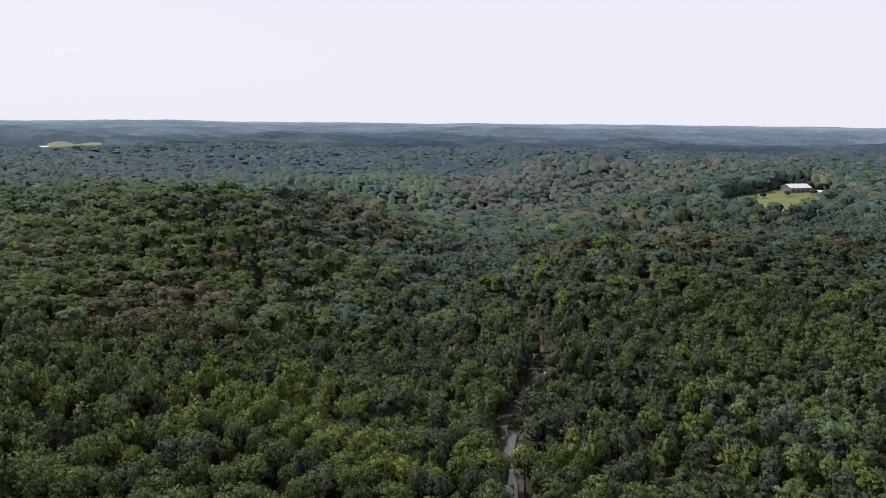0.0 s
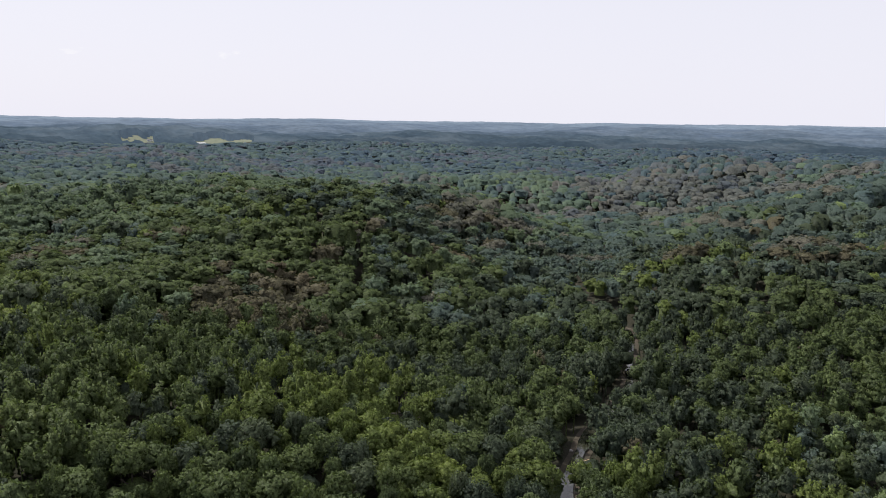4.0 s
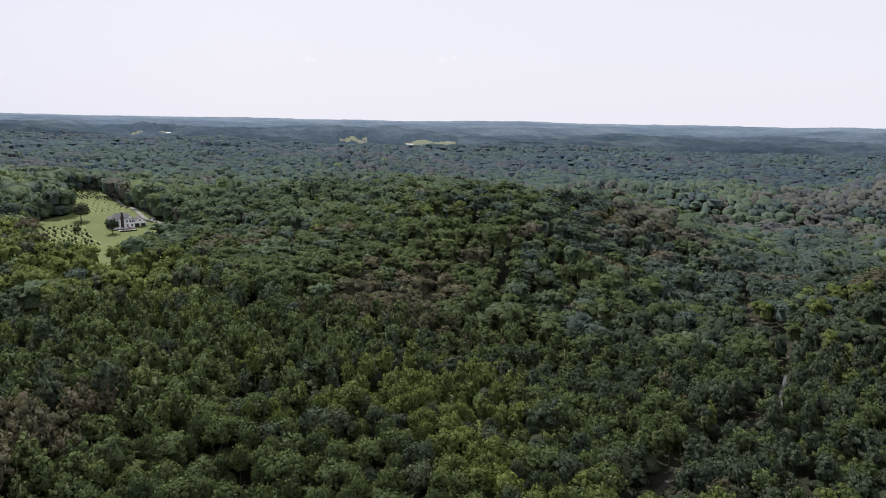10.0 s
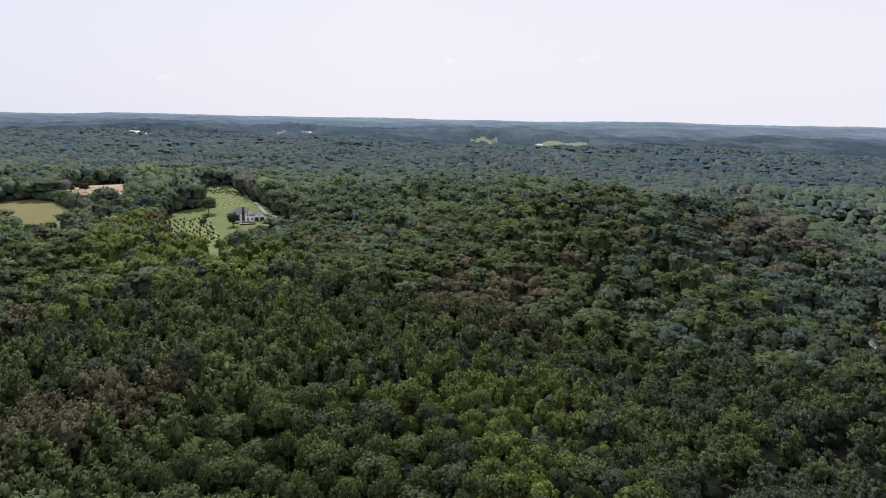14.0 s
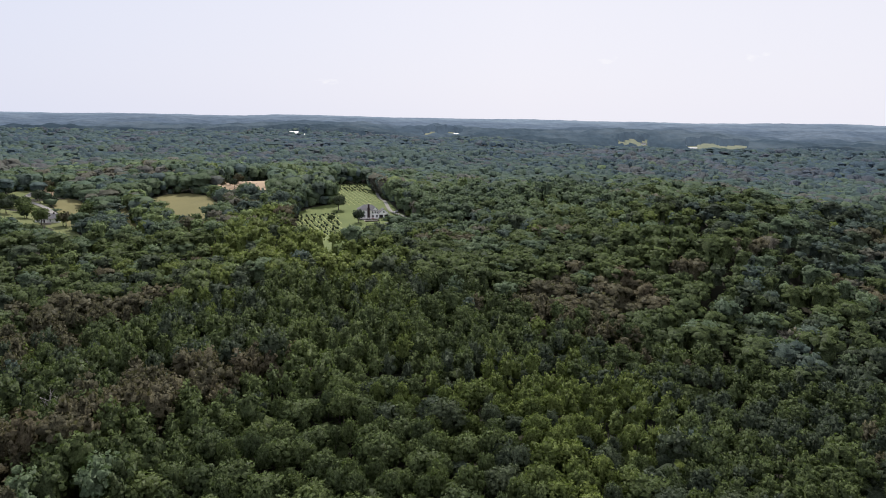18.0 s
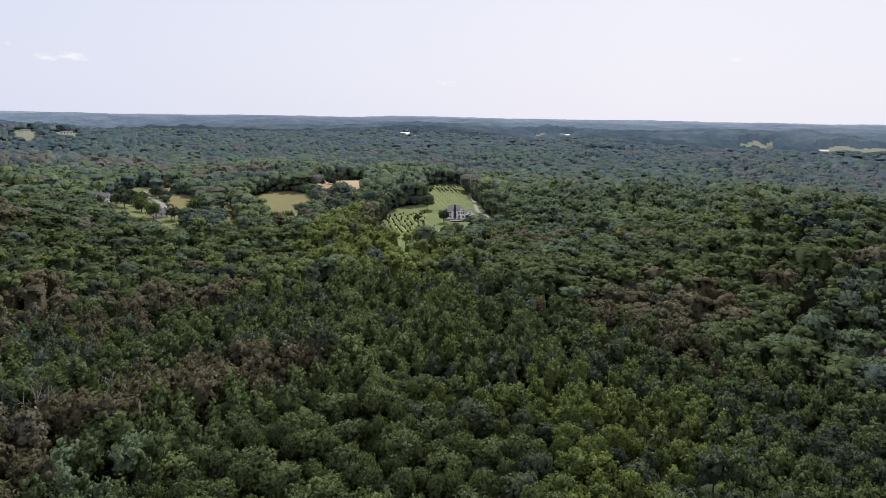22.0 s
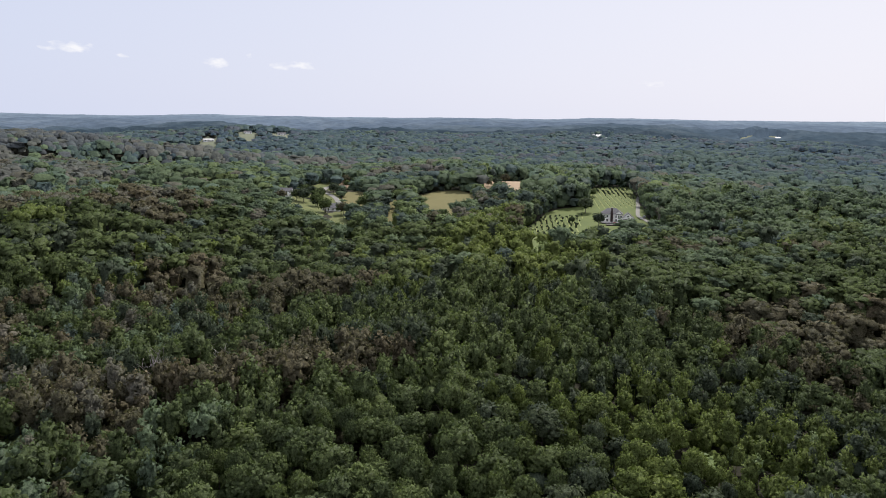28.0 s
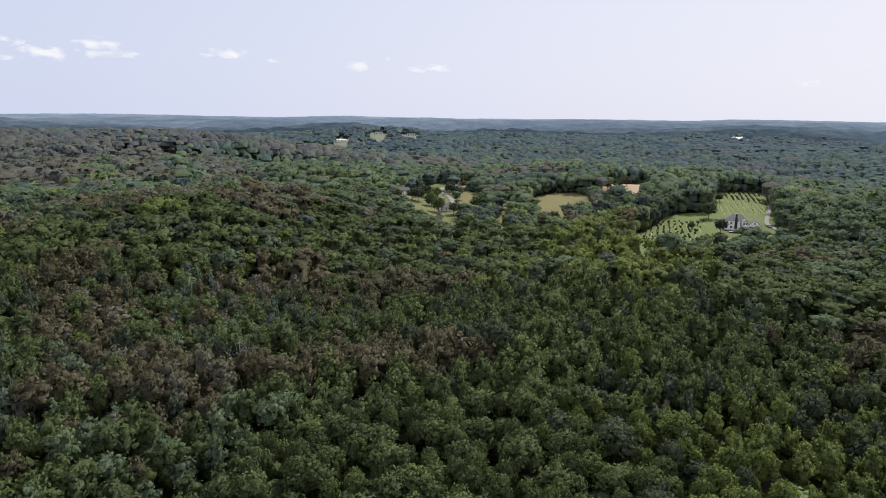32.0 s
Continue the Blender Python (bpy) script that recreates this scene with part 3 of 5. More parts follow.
def crown(rng, cards, size, puffs, radius=5.0, high=6.5, slim=1.0, core=0.6, fine=False, lump=.16, dome_like=.5, spread=.70, puff=(.27, .46), rugged=.25, snug=.84, skirt=0.0):
    """A crown of leafy lobes round its centre, each with loose clumps of leaves on it."""
    v, f, n = dome(rng, radius * core, high * core, 0.16, 5, 2)
    v[-5:, 2] -= skirt
    v, f, n = [v], [f], [n]
    base = len(v[0])
    cs, rs = [], []
    for k in range(puffs):
        h = 1 - 1.3 * (k + .5) / puffs
        a = k * 2.39996 + rng.uniform(-.5, .5)
        s = math.sqrt(max(1 - h * h, 0.05))
        d = np.array((s * math.cos(a), s * math.sin(a), h))
        taper = 1 - (slim - 1) * max(d[2], 0)
        cs.append(d * np.array((radius * spread * taper, radius * spread * taper, high * spread)) * rng.uniform(.82, 1.14))
        rs.append(radius * rng.uniform(*puff))
    cs, rs = np.array(cs), np.array(rs)
    bv, bf = (BALL_V, BALL_F) if fine else (ICO_V, ICO_F)
    for c, r in zip(cs, rs):
        turn = np.linalg.qr(rng.normal(size=(3, 3)))[0]
        turn *= np.sign(np.linalg.det(turn))
        d = bv @ turn.T
        p = c + d * r * snug * (1 + lump * rng.uniform(-1, 1, len(d)))[:, None] * np.array((1, 1, .84))
        whole = hull_normals(p, (0, 0, -high * .35))
        lean = d + dome_like * whole + rugged * rng.normal(size=d.shape)
        v.append(p)
        n.append(lean / np.linalg.norm(lean, axis=1)[:, None])
        f.append(bf + base)
        base += len(p)
    made, tries = 0, 0
    while made < cards and tries < cards * 14:
        tries += 1
        i = rng.integers(puffs)
        d = rng.normal(size=3)
        d[2] = d[2] * .9 + .35
        d /= np.linalg.norm(d)
        p = cs[i] + d * rs[i] * rng.uniform(.78, 1.2)
        if (np.linalg.norm(p - cs, axis=1) < rs * 0.74).any() or p @ cs[i] < 0:
            continue
        turn = d + rng.normal(size=3) * .55 + np.array((0, 0, .25))
        q = blob_card(rng, p, turn, size)
        turn /= np.linalg.norm(turn)
        whole = p - np.array((0, 0, -high * .35))
        lean = .6 * d + .5 * turn + dome_like * whole / np.linalg.norm(whole)
        lean /= np.linalg.norm(lean)
        q = q[:3] if made % 2 else q
        v.append(q)
        n.append(np.repeat(lean[None], len(q), 0))
        f.append((np.array([(0, 1, 2)]) if len(q) == 3 else np.array([(0, 1, 2), (0, 2, 3)])) + base)
        base += len(q)
        made += 1
    return np.concatenate(v), np.concatenate(f), np.concatenate(n)


def tube(points, radii, sides=6):
    v, f = [], []
    for k, (p, r) in enumerate(zip(points, radii)):
        p = np.array(p, float)
        q = np.array(points[min(k + 1, len(points) - 1)], float) - np.array(points[max(k - 1, 0)], float)
        q /= np.linalg.norm(q)
        a = np.cross(q, (0.3, 0.9, 0.1))
        a /= np.linalg.norm(a)
        b = np.cross(q, a)
        for s in range(sides):
            t = s * 2 * math.pi / sides
            v.append(p + r * (math.cos(t) * a + math.sin(t) * b))
    for k in range(len(points) - 1):
        for s in range(sides):
            t = (s + 1) % sides
            f += [(k * sides + s, k * sides + t, k * sides + sides + t), (k * sides + s, k * sides + sides + t, k * sides + sides + s)]
    return np.array(v), np.array(f)


def limbs(rng, height=13.0, base=0.32, count=6, reach=3.6, twigs=0):
    """A tapered trunk, and the limbs that rise out of it, each with its twigs."""
    lean = rng.normal(size=2) * .4
    pts = [(lean[0] * k * k, lean[1] * k * k, height * k) for k in (0, .15, .4, .7, 1)]
    trunk, boughs = tube(pts, [base * 1.35, base, base * .8, base * .55, base * .25], 7), []
    for i in range(count):
        a = i * 2.4 + rng.uniform(-.4, .4)
        k = rng.uniform(.42, .92)
        p0 = np.array((lean[0] * k * k, lean[1] * k * k, height * k))
        out = np.array((math.cos(a), math.sin(a), 0)) * reach * rng.uniform(.7, 1.1)
        rise = rng.uniform(1.4, 3.6)
        p1, p2 = p0 + out * .5 + (0, 0, rise * .4), p0 + out + (0, 0, rise)
        bough = [tube([p0, p1, p2], [base * .42, base * .28, base * .1], 5)]
        for _ in range(twigs):
            q0 = p0 + (p2 - p0) * rng.uniform(.4, .95)
            q1 = q0 + rng.normal(size=3) * .9 + (0, 0, .8)
            q2 = q1 + rng.normal(size=3) * .6 + (0, 0, .5)
            bough.append(tube([q0, q1, q2], [base * .2, base * .13, base * .05], 4))
        boughs.append(bough)
    return trunk, boughs


def stand_trunk(tree, rng, mat, *sizes, **more):
    """Trunk and limbs as parts of a tree."""
    (tv, tf), boughs = limbs(rng, *sizes, **more)
    trunk = mesh_object("trunk", tv, tf, [mat], parent=tree, smooth=True)
    for bough in boughs:
        v, f, n = [], [], 0
        for w, g in bough:
            v.append(w)
            f.append(g + n)
            n += len(w)
        mesh_object("limb", np.concatenate(v), np.concatenate(f), [mat], parent=trunk, smooth=True)


TREE_RNG = np.random.default_rng(7)


def scatter(cell, x0, x1, y0, y1, seed, jitter=0.44):
    """A loose lattice of stems."""
    rng = np.random.default_rng(seed)
    nx, ny = int((x1 - x0) / cell), int((y1 - y0) / (cell * .87))
    i, j = np.meshgrid(np.arange(nx), np.arange(ny), indexing="ij")
    x = x0 + (i + 0.5 * (j % 2)) * cell
    y = y0 + j * cell * .87
    x = x.ravel() + rng.uniform(-jitter, jitter, x.size) * cell
    y = y.ravel() + rng.uniform(-jitter, jitter, y.size) * cell
    return x, y


def in_view(x, y, margin=7.0):
    """The wide sector that the land is looked at over."""
    a = np.degrees(np.arctan2(-(x - MID[0]), y - MID[1]))
    return (a > -26 - margin) & (a < 128 + margin)


def stems(cell, near, far, seed, everywhere=False):
    x, y = scatter(cell, MID[0] - far, MID[0] + far, MID[1] - far, MID[1] + far, seed)
    r = np.hypot(x - MID[0], y - MID[1])
    ok = (r >= near) & (r < far) & (in_view(x, y) | everywhere)
    x, y, r = x[ok], y[ok], r[ok]
    ok = (off_creek(x, y) > np.where((y > 170) & (y < 325), 2.6, 1.2) + 4.0 * vnoise(x, y, 17, 4)) & (np.hypot(x + 18, y - 206) > 7)
    for poly in CLEARINGS + SIGHT_GAPS + FAR_CLEARINGS:
        ok &= ~inside(x, y, poly)
    return x[ok], y[ok]


def kinds(x, y, seed):
    """Which kind of tree grows where; some shares also imitate the fall of light."""
    rng = np.random.default_rng(seed)
    u = np.clip(.34 * rng.uniform(size=x.size) + .66 * (1.9 * fbm(x, y, 38, 81) - .45), 0, 1)
    brown = 0.17 + 0.30 * step(.54, .74, fbm(x, y, 120, 21)) + 0.10 * step(.5, .7, fbm(x, y, 260, 24))
    for cx, cy, s, k in ((-135, 25, 45, .24), (-148, 94, 28, .25), (-173, 93, 30, .22), (-185, 266, 38, .22), (-115, 106, 26, .3), (-731, -418, 170, .7), (-350, -73, 80, .18), (-254, 61, 40, .2), (-146, -48, 50, .2),
                         (-170, 351, 30, .2), (17, 1061, 200, .35), (-121, 524, 50, .2), (-95, 200, 40, -.3), (39, 230, 70, -.3), (87, 303, 70, -.2), (-204, 165, 34, -.35), (-170, 145, 24, -.35)):
        brown = brown + k * np.exp(-((x - cx) ** 2 + (y - cy) ** 2) / (2 * s * s))
    creek = np.exp(-(off_creek(x, y) / 45) ** 2)
    grove = np.zeros(x.size)
    for cx, cy in ((-135, 140), (-165, 142), (-204, 160), (-246, 172), (-300, 160), (-345, 140), (-400, 180)):
        grove = np.maximum(grove, np.exp(-((x - cx) ** 2 + (y - cy) ** 2) / (2 * 32.0 ** 2)))
    brown = np.clip((brown - .25 * creek) * (1 - .75 * grove), 0.01, .92)
    bright = 0.08 + .22 * step(.5, .72, fbm(x, y, 90, 27))
    # more bright kinds westward, painting in the stronger light on that side
    bright = bright + .16 * step(180, 420, -x) * (1 - step(300, 500, y))
    for cx, cy, s, k in ((-91, 203, 12, 1.0), (-62, 163, 9, .6), (-92, 232, 8, .5), (45, 215, 60, .25)):
        bright = bright + k * np.exp(-((x - cx) ** 2 + (y - cy) ** 2) / (2 * s * s))
    # extra dark kinds northward paint in the dimmer light there, fewer westward
    dark = 0.20 + 0.35 * np.exp(-((x + 50) ** 2 + (y - 300) ** 2) / (2 * 45 ** 2)) + .2 * step(.5, .7, fbm(x, y, 70, 33)) + .4 * step(260, 520, y) * step(-250, -60, x) - .12 * step(180, 420, -x) * (1 - step(300, 500, y))
    bright, dark = bright + .14 * grove, dark * (1 - .65 * grove)
    k = np.zeros(x.size, int)
    k[u < brown] = 3
    rest = (u >= brown)
    w = np.clip(.5 * rng.uniform(size=x.size) + .5 * (1.9 * fbm(x, y, 38, 83) - .45), 0, 1)
    k[rest & (w < bright)] = 1
    k[rest & (w >= bright) & (w < bright + dark)] = 2
    return k, np.clip(.5 * rng.uniform(size=x.size) + .5 * vnoise(x, y, 40, 51) + .5 * (fbm(x, y, 210, 53) - .5) + .4 * grove, 0, 1)


def woods(name, label, x, y, templates, seed, size=1.0, sink=0.0, grow=1.0, even=0.0):
    """Many trees joined: crowns from the templates, turned and scaled."""
    rng = np.random.default_rng(seed)
    kind, tint = kinds(x, y, seed + 1)
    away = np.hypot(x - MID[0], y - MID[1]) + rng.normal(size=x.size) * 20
    # farther trees take leaf colours with more painted haze
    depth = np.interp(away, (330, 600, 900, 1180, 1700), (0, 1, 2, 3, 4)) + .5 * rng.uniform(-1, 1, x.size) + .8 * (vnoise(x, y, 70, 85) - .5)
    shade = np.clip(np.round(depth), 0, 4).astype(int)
    which = rng.integers(len(templates), size=x.size)
    turn = rng.uniform(0, 2 * math.pi, x.size)
    big = np.clip(.55 * rng.normal(size=x.size) + 1.6 * (fbm(x, y, 75, 66) - .5), -1.1, 1.5)
    wide = size * np.exp(.32 * big)
    wide *= np.where(kind == 1, .85, 1.0) * np.where(kind == 2, .92, 1.0)
    tall = rng.uniform(.9, 1.1, x.size) * grow * (.84 + .24 * step(.4, .6, fbm(x, y, 95, 63))) * np.exp(.13 * big)
    tall *= 1 - .38 * np.exp(-((x + 640) / 150) ** 2 - ((y - 30) / 60) ** 2)
    z = ground(x, y) - sink + (1 - .6 * even) * (7.0 * (fbm(x, y, 30, 61) - .5) + rng.normal(size=x.size) * 1.3)
    V, F, I, T, N, base = [], [], [], [], [], 0
    for k, (tv, tf, tn) in enumerate(templates):
        tn = (1 - even) * tn + even * np.array((0, 0, 1.0))
        tn = tn / np.linalg.norm(tn, axis=1, keepdims=True)
        m = np.where(which == k)[0]
        if not len(m):
            continue
        c, s = np.cos(turn[m])[:, None], np.sin(turn[m])[:, None]
        w, t = wide[m][:, None], tall[m][:, None]
        px = x[m][:, None] + w * (c * tv[:, 0] - s * tv[:, 1])
        py = y[m][:, None] + w * (s * tv[:, 0] + c * tv[:, 1])
        pz = z[m][:, None] + t * tv[:, 2]
        V.append(np.stack([px, py, pz], -1).reshape(-1, 3))
        N.append(np.stack([c * tn[:, 0] - s * tn[:, 1], s * tn[:, 0] + c * tn[:, 1], np.repeat(tn[None, :, 2], len(m), 0)], -1).reshape(-1, 3))
        F.append((tf[None] + (base + np.arange(len(m)) * len(tv))[:, None, None]).reshape(-1, 3))
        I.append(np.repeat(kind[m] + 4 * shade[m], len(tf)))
        T.append(np.repeat(tint[m], len(tv)))
        base += len(m) * len(tv)
    ob = mesh_object(name, np.concatenate(V), np.concatenate(F), LEAF + HAZED_LEAF, index=np.concatenate(I), tint=np.concatenate(T), normals=np.concatenate(N))
    return tagged(ob, label, "woods", kind="stuff")


def thicket(lines, seed, reach=(2.0, 9.0), every=6.0):
    """Low growth along the edges of clearings."""
    rng = np.random.default_rng(seed)
    X, Y = [], []
    for poly in lines:
        area = sum(ax * by - bx * ay for (ax, ay), (bx, by) in zip(poly, poly[1:] + poly[:1]))
        for (ax, ay), (bx, by) in zip(poly, poly[1:] + poly[:1]):
            long = math.hypot(bx - ax, by - ay)
            out = np.array((by - ay, ax - bx)) / long * (1 if area > 0 else -1)
            for k in range(int(long / every)):
                s = (k + rng.uniform()) * every / long
                p = np.array((ax + (bx - ax) * s, ay + (by - ay) * s)) + out * rng.uniform(*reach)
                X.append(p[0])
                Y.append(p[1])
    x, y = np.array(X), np.array(Y)
    ok = np.ones(x.size, bool)
    for poly in lines:
        ok &= ~inside(x, y, poly)
    return x[ok], y[ok]


def lifted(vfn, z):
    v, f, n = vfn
    return v + np.array((0, 0, z)), f, n


def with_trunk(vfn, height=9.0):
    w, g = tube([(0, 0, -1.5), (0, 0, height)], [.32, .2], 4)
    out = hull_normals(w * np.array((1, 1, 0)))
    return np.concatenate([vfn[0], w]), np.concatenate([vfn[1], g + len(vfn[0])]), np.concatenate([vfn[2], out])


def far_patch(h0, h1, r0, r1, n=7):
    """A rough patch between two headings and two distances."""
    ring = [(h0 + (h1 - h0) * k / n, r0 + 25 * math.sin(k * 2.1 + h0)) for k in range(n + 1)] + [(h1 - (h1 - h0) * k / n, r1 + 30 * math.sin(k * 1.7 + h1)) for k in range(n + 1)]
    return [(MID[0] - r * math.sin(radians(h)), MID[1] + r * math.cos(radians(h))) for h, r in ring]


FAR_CLEARINGS = [far_patch(37.3, 41.5, 2540, 2690), far_patch(44.3, 46.7, 2550, 2690), far_patch(59.0, 62.0, 2660, 2770), far_patch(88.7, 89.7, 2200, 2330), far_patch(106.5, 107.7, 1580, 1760), far_patch(102.8, 104.4, 1640, 1780), far_patch(105.0, 106.4, 1670, 1800), far_patch(96.2, 97.8, 1850, 2000), far_patch(71.0, 72.6, 2270, 2360), far_patch(66.3, 67.1, 2290, 2360), far_patch(101.7, 103.2, 1720, 1890), far_patch(98.8, 100.3, 1820, 1985), far_patch(100.4, 101.2, 1770, 1840), far_patch(104.5, 105.2, 1720, 1800), far_patch(26.5, 27.2, 2210, 2290)]
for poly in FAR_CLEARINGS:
    draped("far_field", poly, HAZED_GREEN, "far field, its green paled by painted haze, among hazed woods", "field", 0.6, 40.0)
R = TREE_RNG
NEAR_CROWNS = [with_trunk(lifted(crown(R, 165, .92, 10, 4.9, 5.6, lump=.34, puff=(.22, .42), snug=.66, dome_like=.8), 12.2)) for _ in range(6)] + [with_trunk(lifted(crown(R, 150, .92, 10, 4.1, 7.0, 1.3, lump=.34, puff=(.22, .42), snug=.66, dome_like=.8), 12.4)) for _ in range(3)]
MID_CROWNS = [lifted(crown(R, 52, 1.15, 8, 5.2, 4.4, core=.68, dome_like=.9, spread=.66, puff=(.26, .46), lump=.34, rugged=.45, snug=.78, skirt=4.0), 12.6) for _ in range(9)]


def lobed(rng, lobes):
    """A far crown: a hull and a few lobes on it."""
    v, f, n = dome(rng, 4.6, 4.4, .22, 7, 3)
    v[-7:, 2] -= 2.5
    V, F, N, base = [v], [f], [n], len(v)
    for k in range(lobes):
        a, r = k * 2.4 + rng.uniform(-.5, .5), rng.uniform(1.9, 2.6)
        c = np.array((2.9 * math.cos(a), 2.9 * math.sin(a), rng.uniform(.8, 2.4)))
        w, g, m = dome(rng, r, r, .12, 5, 2)
        V.append(w + c)
        F.append(g[:10] + base)
        N.append(.6 * m + .4 * hull_normals(w + c, (0, 0, -2)))
        base += len(w)
    return leafed(rng, np.concatenate(V), np.concatenate(F), np.concatenate(N), 14)


def leafed(rng, v, f, n, tufts):
    """Loose tufts of leaves that break a far crown's outline."""
    V, F, N, base = [v], [f], [n], len(v)
    for k in range(tufts):
        i = int(rng.integers(1, len(v)))
        p = v[i] * rng.uniform(.95, 1.12) + rng.normal(size=3) * .7
        q = blob_card(rng, p, n[i] + rng.normal(size=3) * .7, 2.1)[:3]
        V.append(q)
        F.append(np.array([(0, 1, 2)]) + base)
        N.append(np.repeat(n[i][None], 3, 0))
        base += 3
    return np.concatenate(V), np.concatenate(F), np.concatenate(N)


FAR_CROWNS = [lifted(lobed(R, 3), 12.6) for _ in range(12)]
LOW_CROWNS = [lifted(leafed(R, *dome(R, 4.8, 6.0, .2, 6, 3), 22), 13.0) for _ in range(6)]
BEYOND = [lifted(leafed(R, *dome(R, 5.4, 4.8, .2, 5, 2), 3), 12.6) for _ in range(12)]
FARTHEST = [lifted(dome(R, 7.4, 5.2, .2, 5, 2), 12.0) for _ in range(12)]

# the trees that the camera passes nearest, each one a thing
nx, ny = stems(7.0, 84, 300, 11)
back_off = np.hypot(nx + 50, ny - 125)
order = np.argsort(back_off)
first = np.zeros(nx.size, bool)
first[order[:300]] = True


def single_trees(x, y):
    rng = np.random.default_rng(5)
    kind, tint = kinds(x, y, 71)
    stock = {}
    for s in range(4):
        for variant in range(3):
            slim = (s == 2 and variant == 0)
            cv, cf, cn = lifted(crown(rng, 620, .7, 22, 4.1 if slim else 4.9, 6.2 if slim else 5.0, 1.3 if slim else 1.0, puff=(.18, .38), lump=.28, snug=.62, dome_like=.8), 12.2)
            word = ("oak_tree", "young_poplar", "dark_oak_tree", "browned_oak_tree")[s]
            tree = new(word)
            mesh_object("crown", cv, cf, [LEAF_EACH[s]], parent=tree, normals=cn)
            stand_trunk(tree, rng, BARK)
            label = ("full green oak crown in closed forest canopy", "bright yellow-green tree crown in the forest canopy",
                     "dark green tree crown in the shaded canopy", "grey-brown half-withered oak crown in the canopy")[s]
            tagged(tree, label, "tree", "trees of the near slope")
            stock[s, variant] = [tree, False]
    z = ground(x, y) + 5.5 * (fbm(x, y, 30, 61) - .5) * 1.6
    for k in range(x.size):
        slot = stock[int(kind[k]), int(rng.integers(3))]
        w = .76 * math.exp(.3 * float(np.clip(rng.normal(), -1.4, 1.7)))
        t = rng.uniform(.86, 1.12) * w ** .1
        tree = slot[0]
        place = pose(x[k], y[k], min(z[k], ground(x[k], y[k])) - .3, 0, 0, rng.uniform(0, 360))
        if slot[1]:
            tree = copy_thing(tree, place)
        else:
            tree.matrix_basis = place
            slot[1] = True
        tree.scale = (w, w, t)
    for tree, used in stock.values():
        if not used:
            for o in (*tree.children_recursive, tree):
                bpy.data.objects.remove(o)


single_trees(nx[first], ny[first])
woods("near_woods", "dense mixed green and browned broadleaf canopy on the near slopes", nx[~first], ny[~first], NEAR_CROWNS, 101, size=.8, even=.15)
woods("understory", "shaded lower growth under the near canopy", *stems(8.6, 84, 330, 19), LOW_CROWNS, 111, size=.8, grow=.45)
bx, by = stems(9.0, 0, 84, 23, everywhere=True)
woods("woods_below", "closed broadleaf forest under the flight path", bx, by, NEAR_CROWNS, 117, size=1.2)
bx, by = stems(10.6, 84, 330, 25, everywhere=True)
behind = ~in_view(bx, by)
woods("woods_behind", "closed broadleaf forest on the slopes behind", bx[behind], by[behind], FAR_CROWNS, 119, size=1.2)
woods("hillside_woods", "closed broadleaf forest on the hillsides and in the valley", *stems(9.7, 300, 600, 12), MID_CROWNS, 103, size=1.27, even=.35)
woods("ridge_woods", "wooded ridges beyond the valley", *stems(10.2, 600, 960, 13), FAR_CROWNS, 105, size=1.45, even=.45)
woods("upland_woods", "woods on the uplands behind the ridges, bluish haze in their leaf colour", *stems(10.4, 960, 1450, 16), BEYOND, 115, size=1.38, even=.55)
woods("far_woods", "distant woods with haze painted into their leaf colour", *stems(14.2, 1450, 2400, 14), FARTHEST, 107, size=1.3, even=.6)


woods("edge_thicket", "low leafy growth along the edges of fields and lawns", *thicket(CLEARINGS, 15, (1.5, 9.0), 3.8), FAR_CROWNS, 109, size=.95, grow=.6, sink=3.2)


def far_canopy():
    """Woods towards the horizon, one rough sheet of crowns."""
    rings = [2300.0]
    while rings[-1] < 4880:
        rings.append(rings[-1] + 18 + (rings[-1] - 2300) * .010)
    r = np.array(rings)
    a = np.radians(np.linspace(-45, 145, 1150))
    rr, aa = np.meshgrid(r, a, indexing="ij")
    x, y = MID[0] - rr * np.sin(aa), MID[1] + rr * np.cos(aa)
    x = x + 6 * (vnoise(x, y, 5, 1) - .5)
    near = 1 - step(2500, 3900, np.hypot(x - MID[0], y - MID[1]))
    z = ground(x, y) + 13 + (3 + 8 * near) * vnoise(x, y, 30, 2) + (1 + 8 * near) * vnoise(x * 1.7, y * 1.3, 60, 3)
    z = np.where(rr < 2315, ground(x, y) - 3, z)
    z = np.where((rr >= 2315) & (rr < 2340), ground(x, y) + 8, z)
    for poly in FAR_CLEARINGS:
        z = np.where(inside(x, y, poly), ground(x, y) - 3, z)
    n, m = rr.shape
    i, j = np.meshgrid(np.arange(n - 1), np.arange(m - 1), indexing="ij")
    p = (i * m + j).ravel()
    f = np.concatenate([np.stack([p, p + m + 1, p + m], -1), np.stack([p, p + 1, p + m + 1], -1)])
    x, y, z = x.ravel(), y.ravel(), z.ravel()
    tint = np.clip(.25 * hashed(np.arange(x.size), np.arange(x.size), 5) + .75 * (1.5 * fbm(x, y, 150, 8) - .25), 0, 1)
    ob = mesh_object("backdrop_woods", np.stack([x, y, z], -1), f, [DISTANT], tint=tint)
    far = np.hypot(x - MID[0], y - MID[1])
    # strength of the painted haze, rising with distance and varied by noise
    ob.data.attributes.new("haze_glow", "FLOAT", "POINT").data.foreach_set("value", np.clip((far - 2300) / 2580 + .45 * (fbm(x, y, 620, 91) - .5) * step(2300, 2900, far), 0, 1).astype(np.float32))
    tagged(ob, "wooded ridges along the horizon with painted blue haze that glows", "distance", kind="structure")


far_canopy()


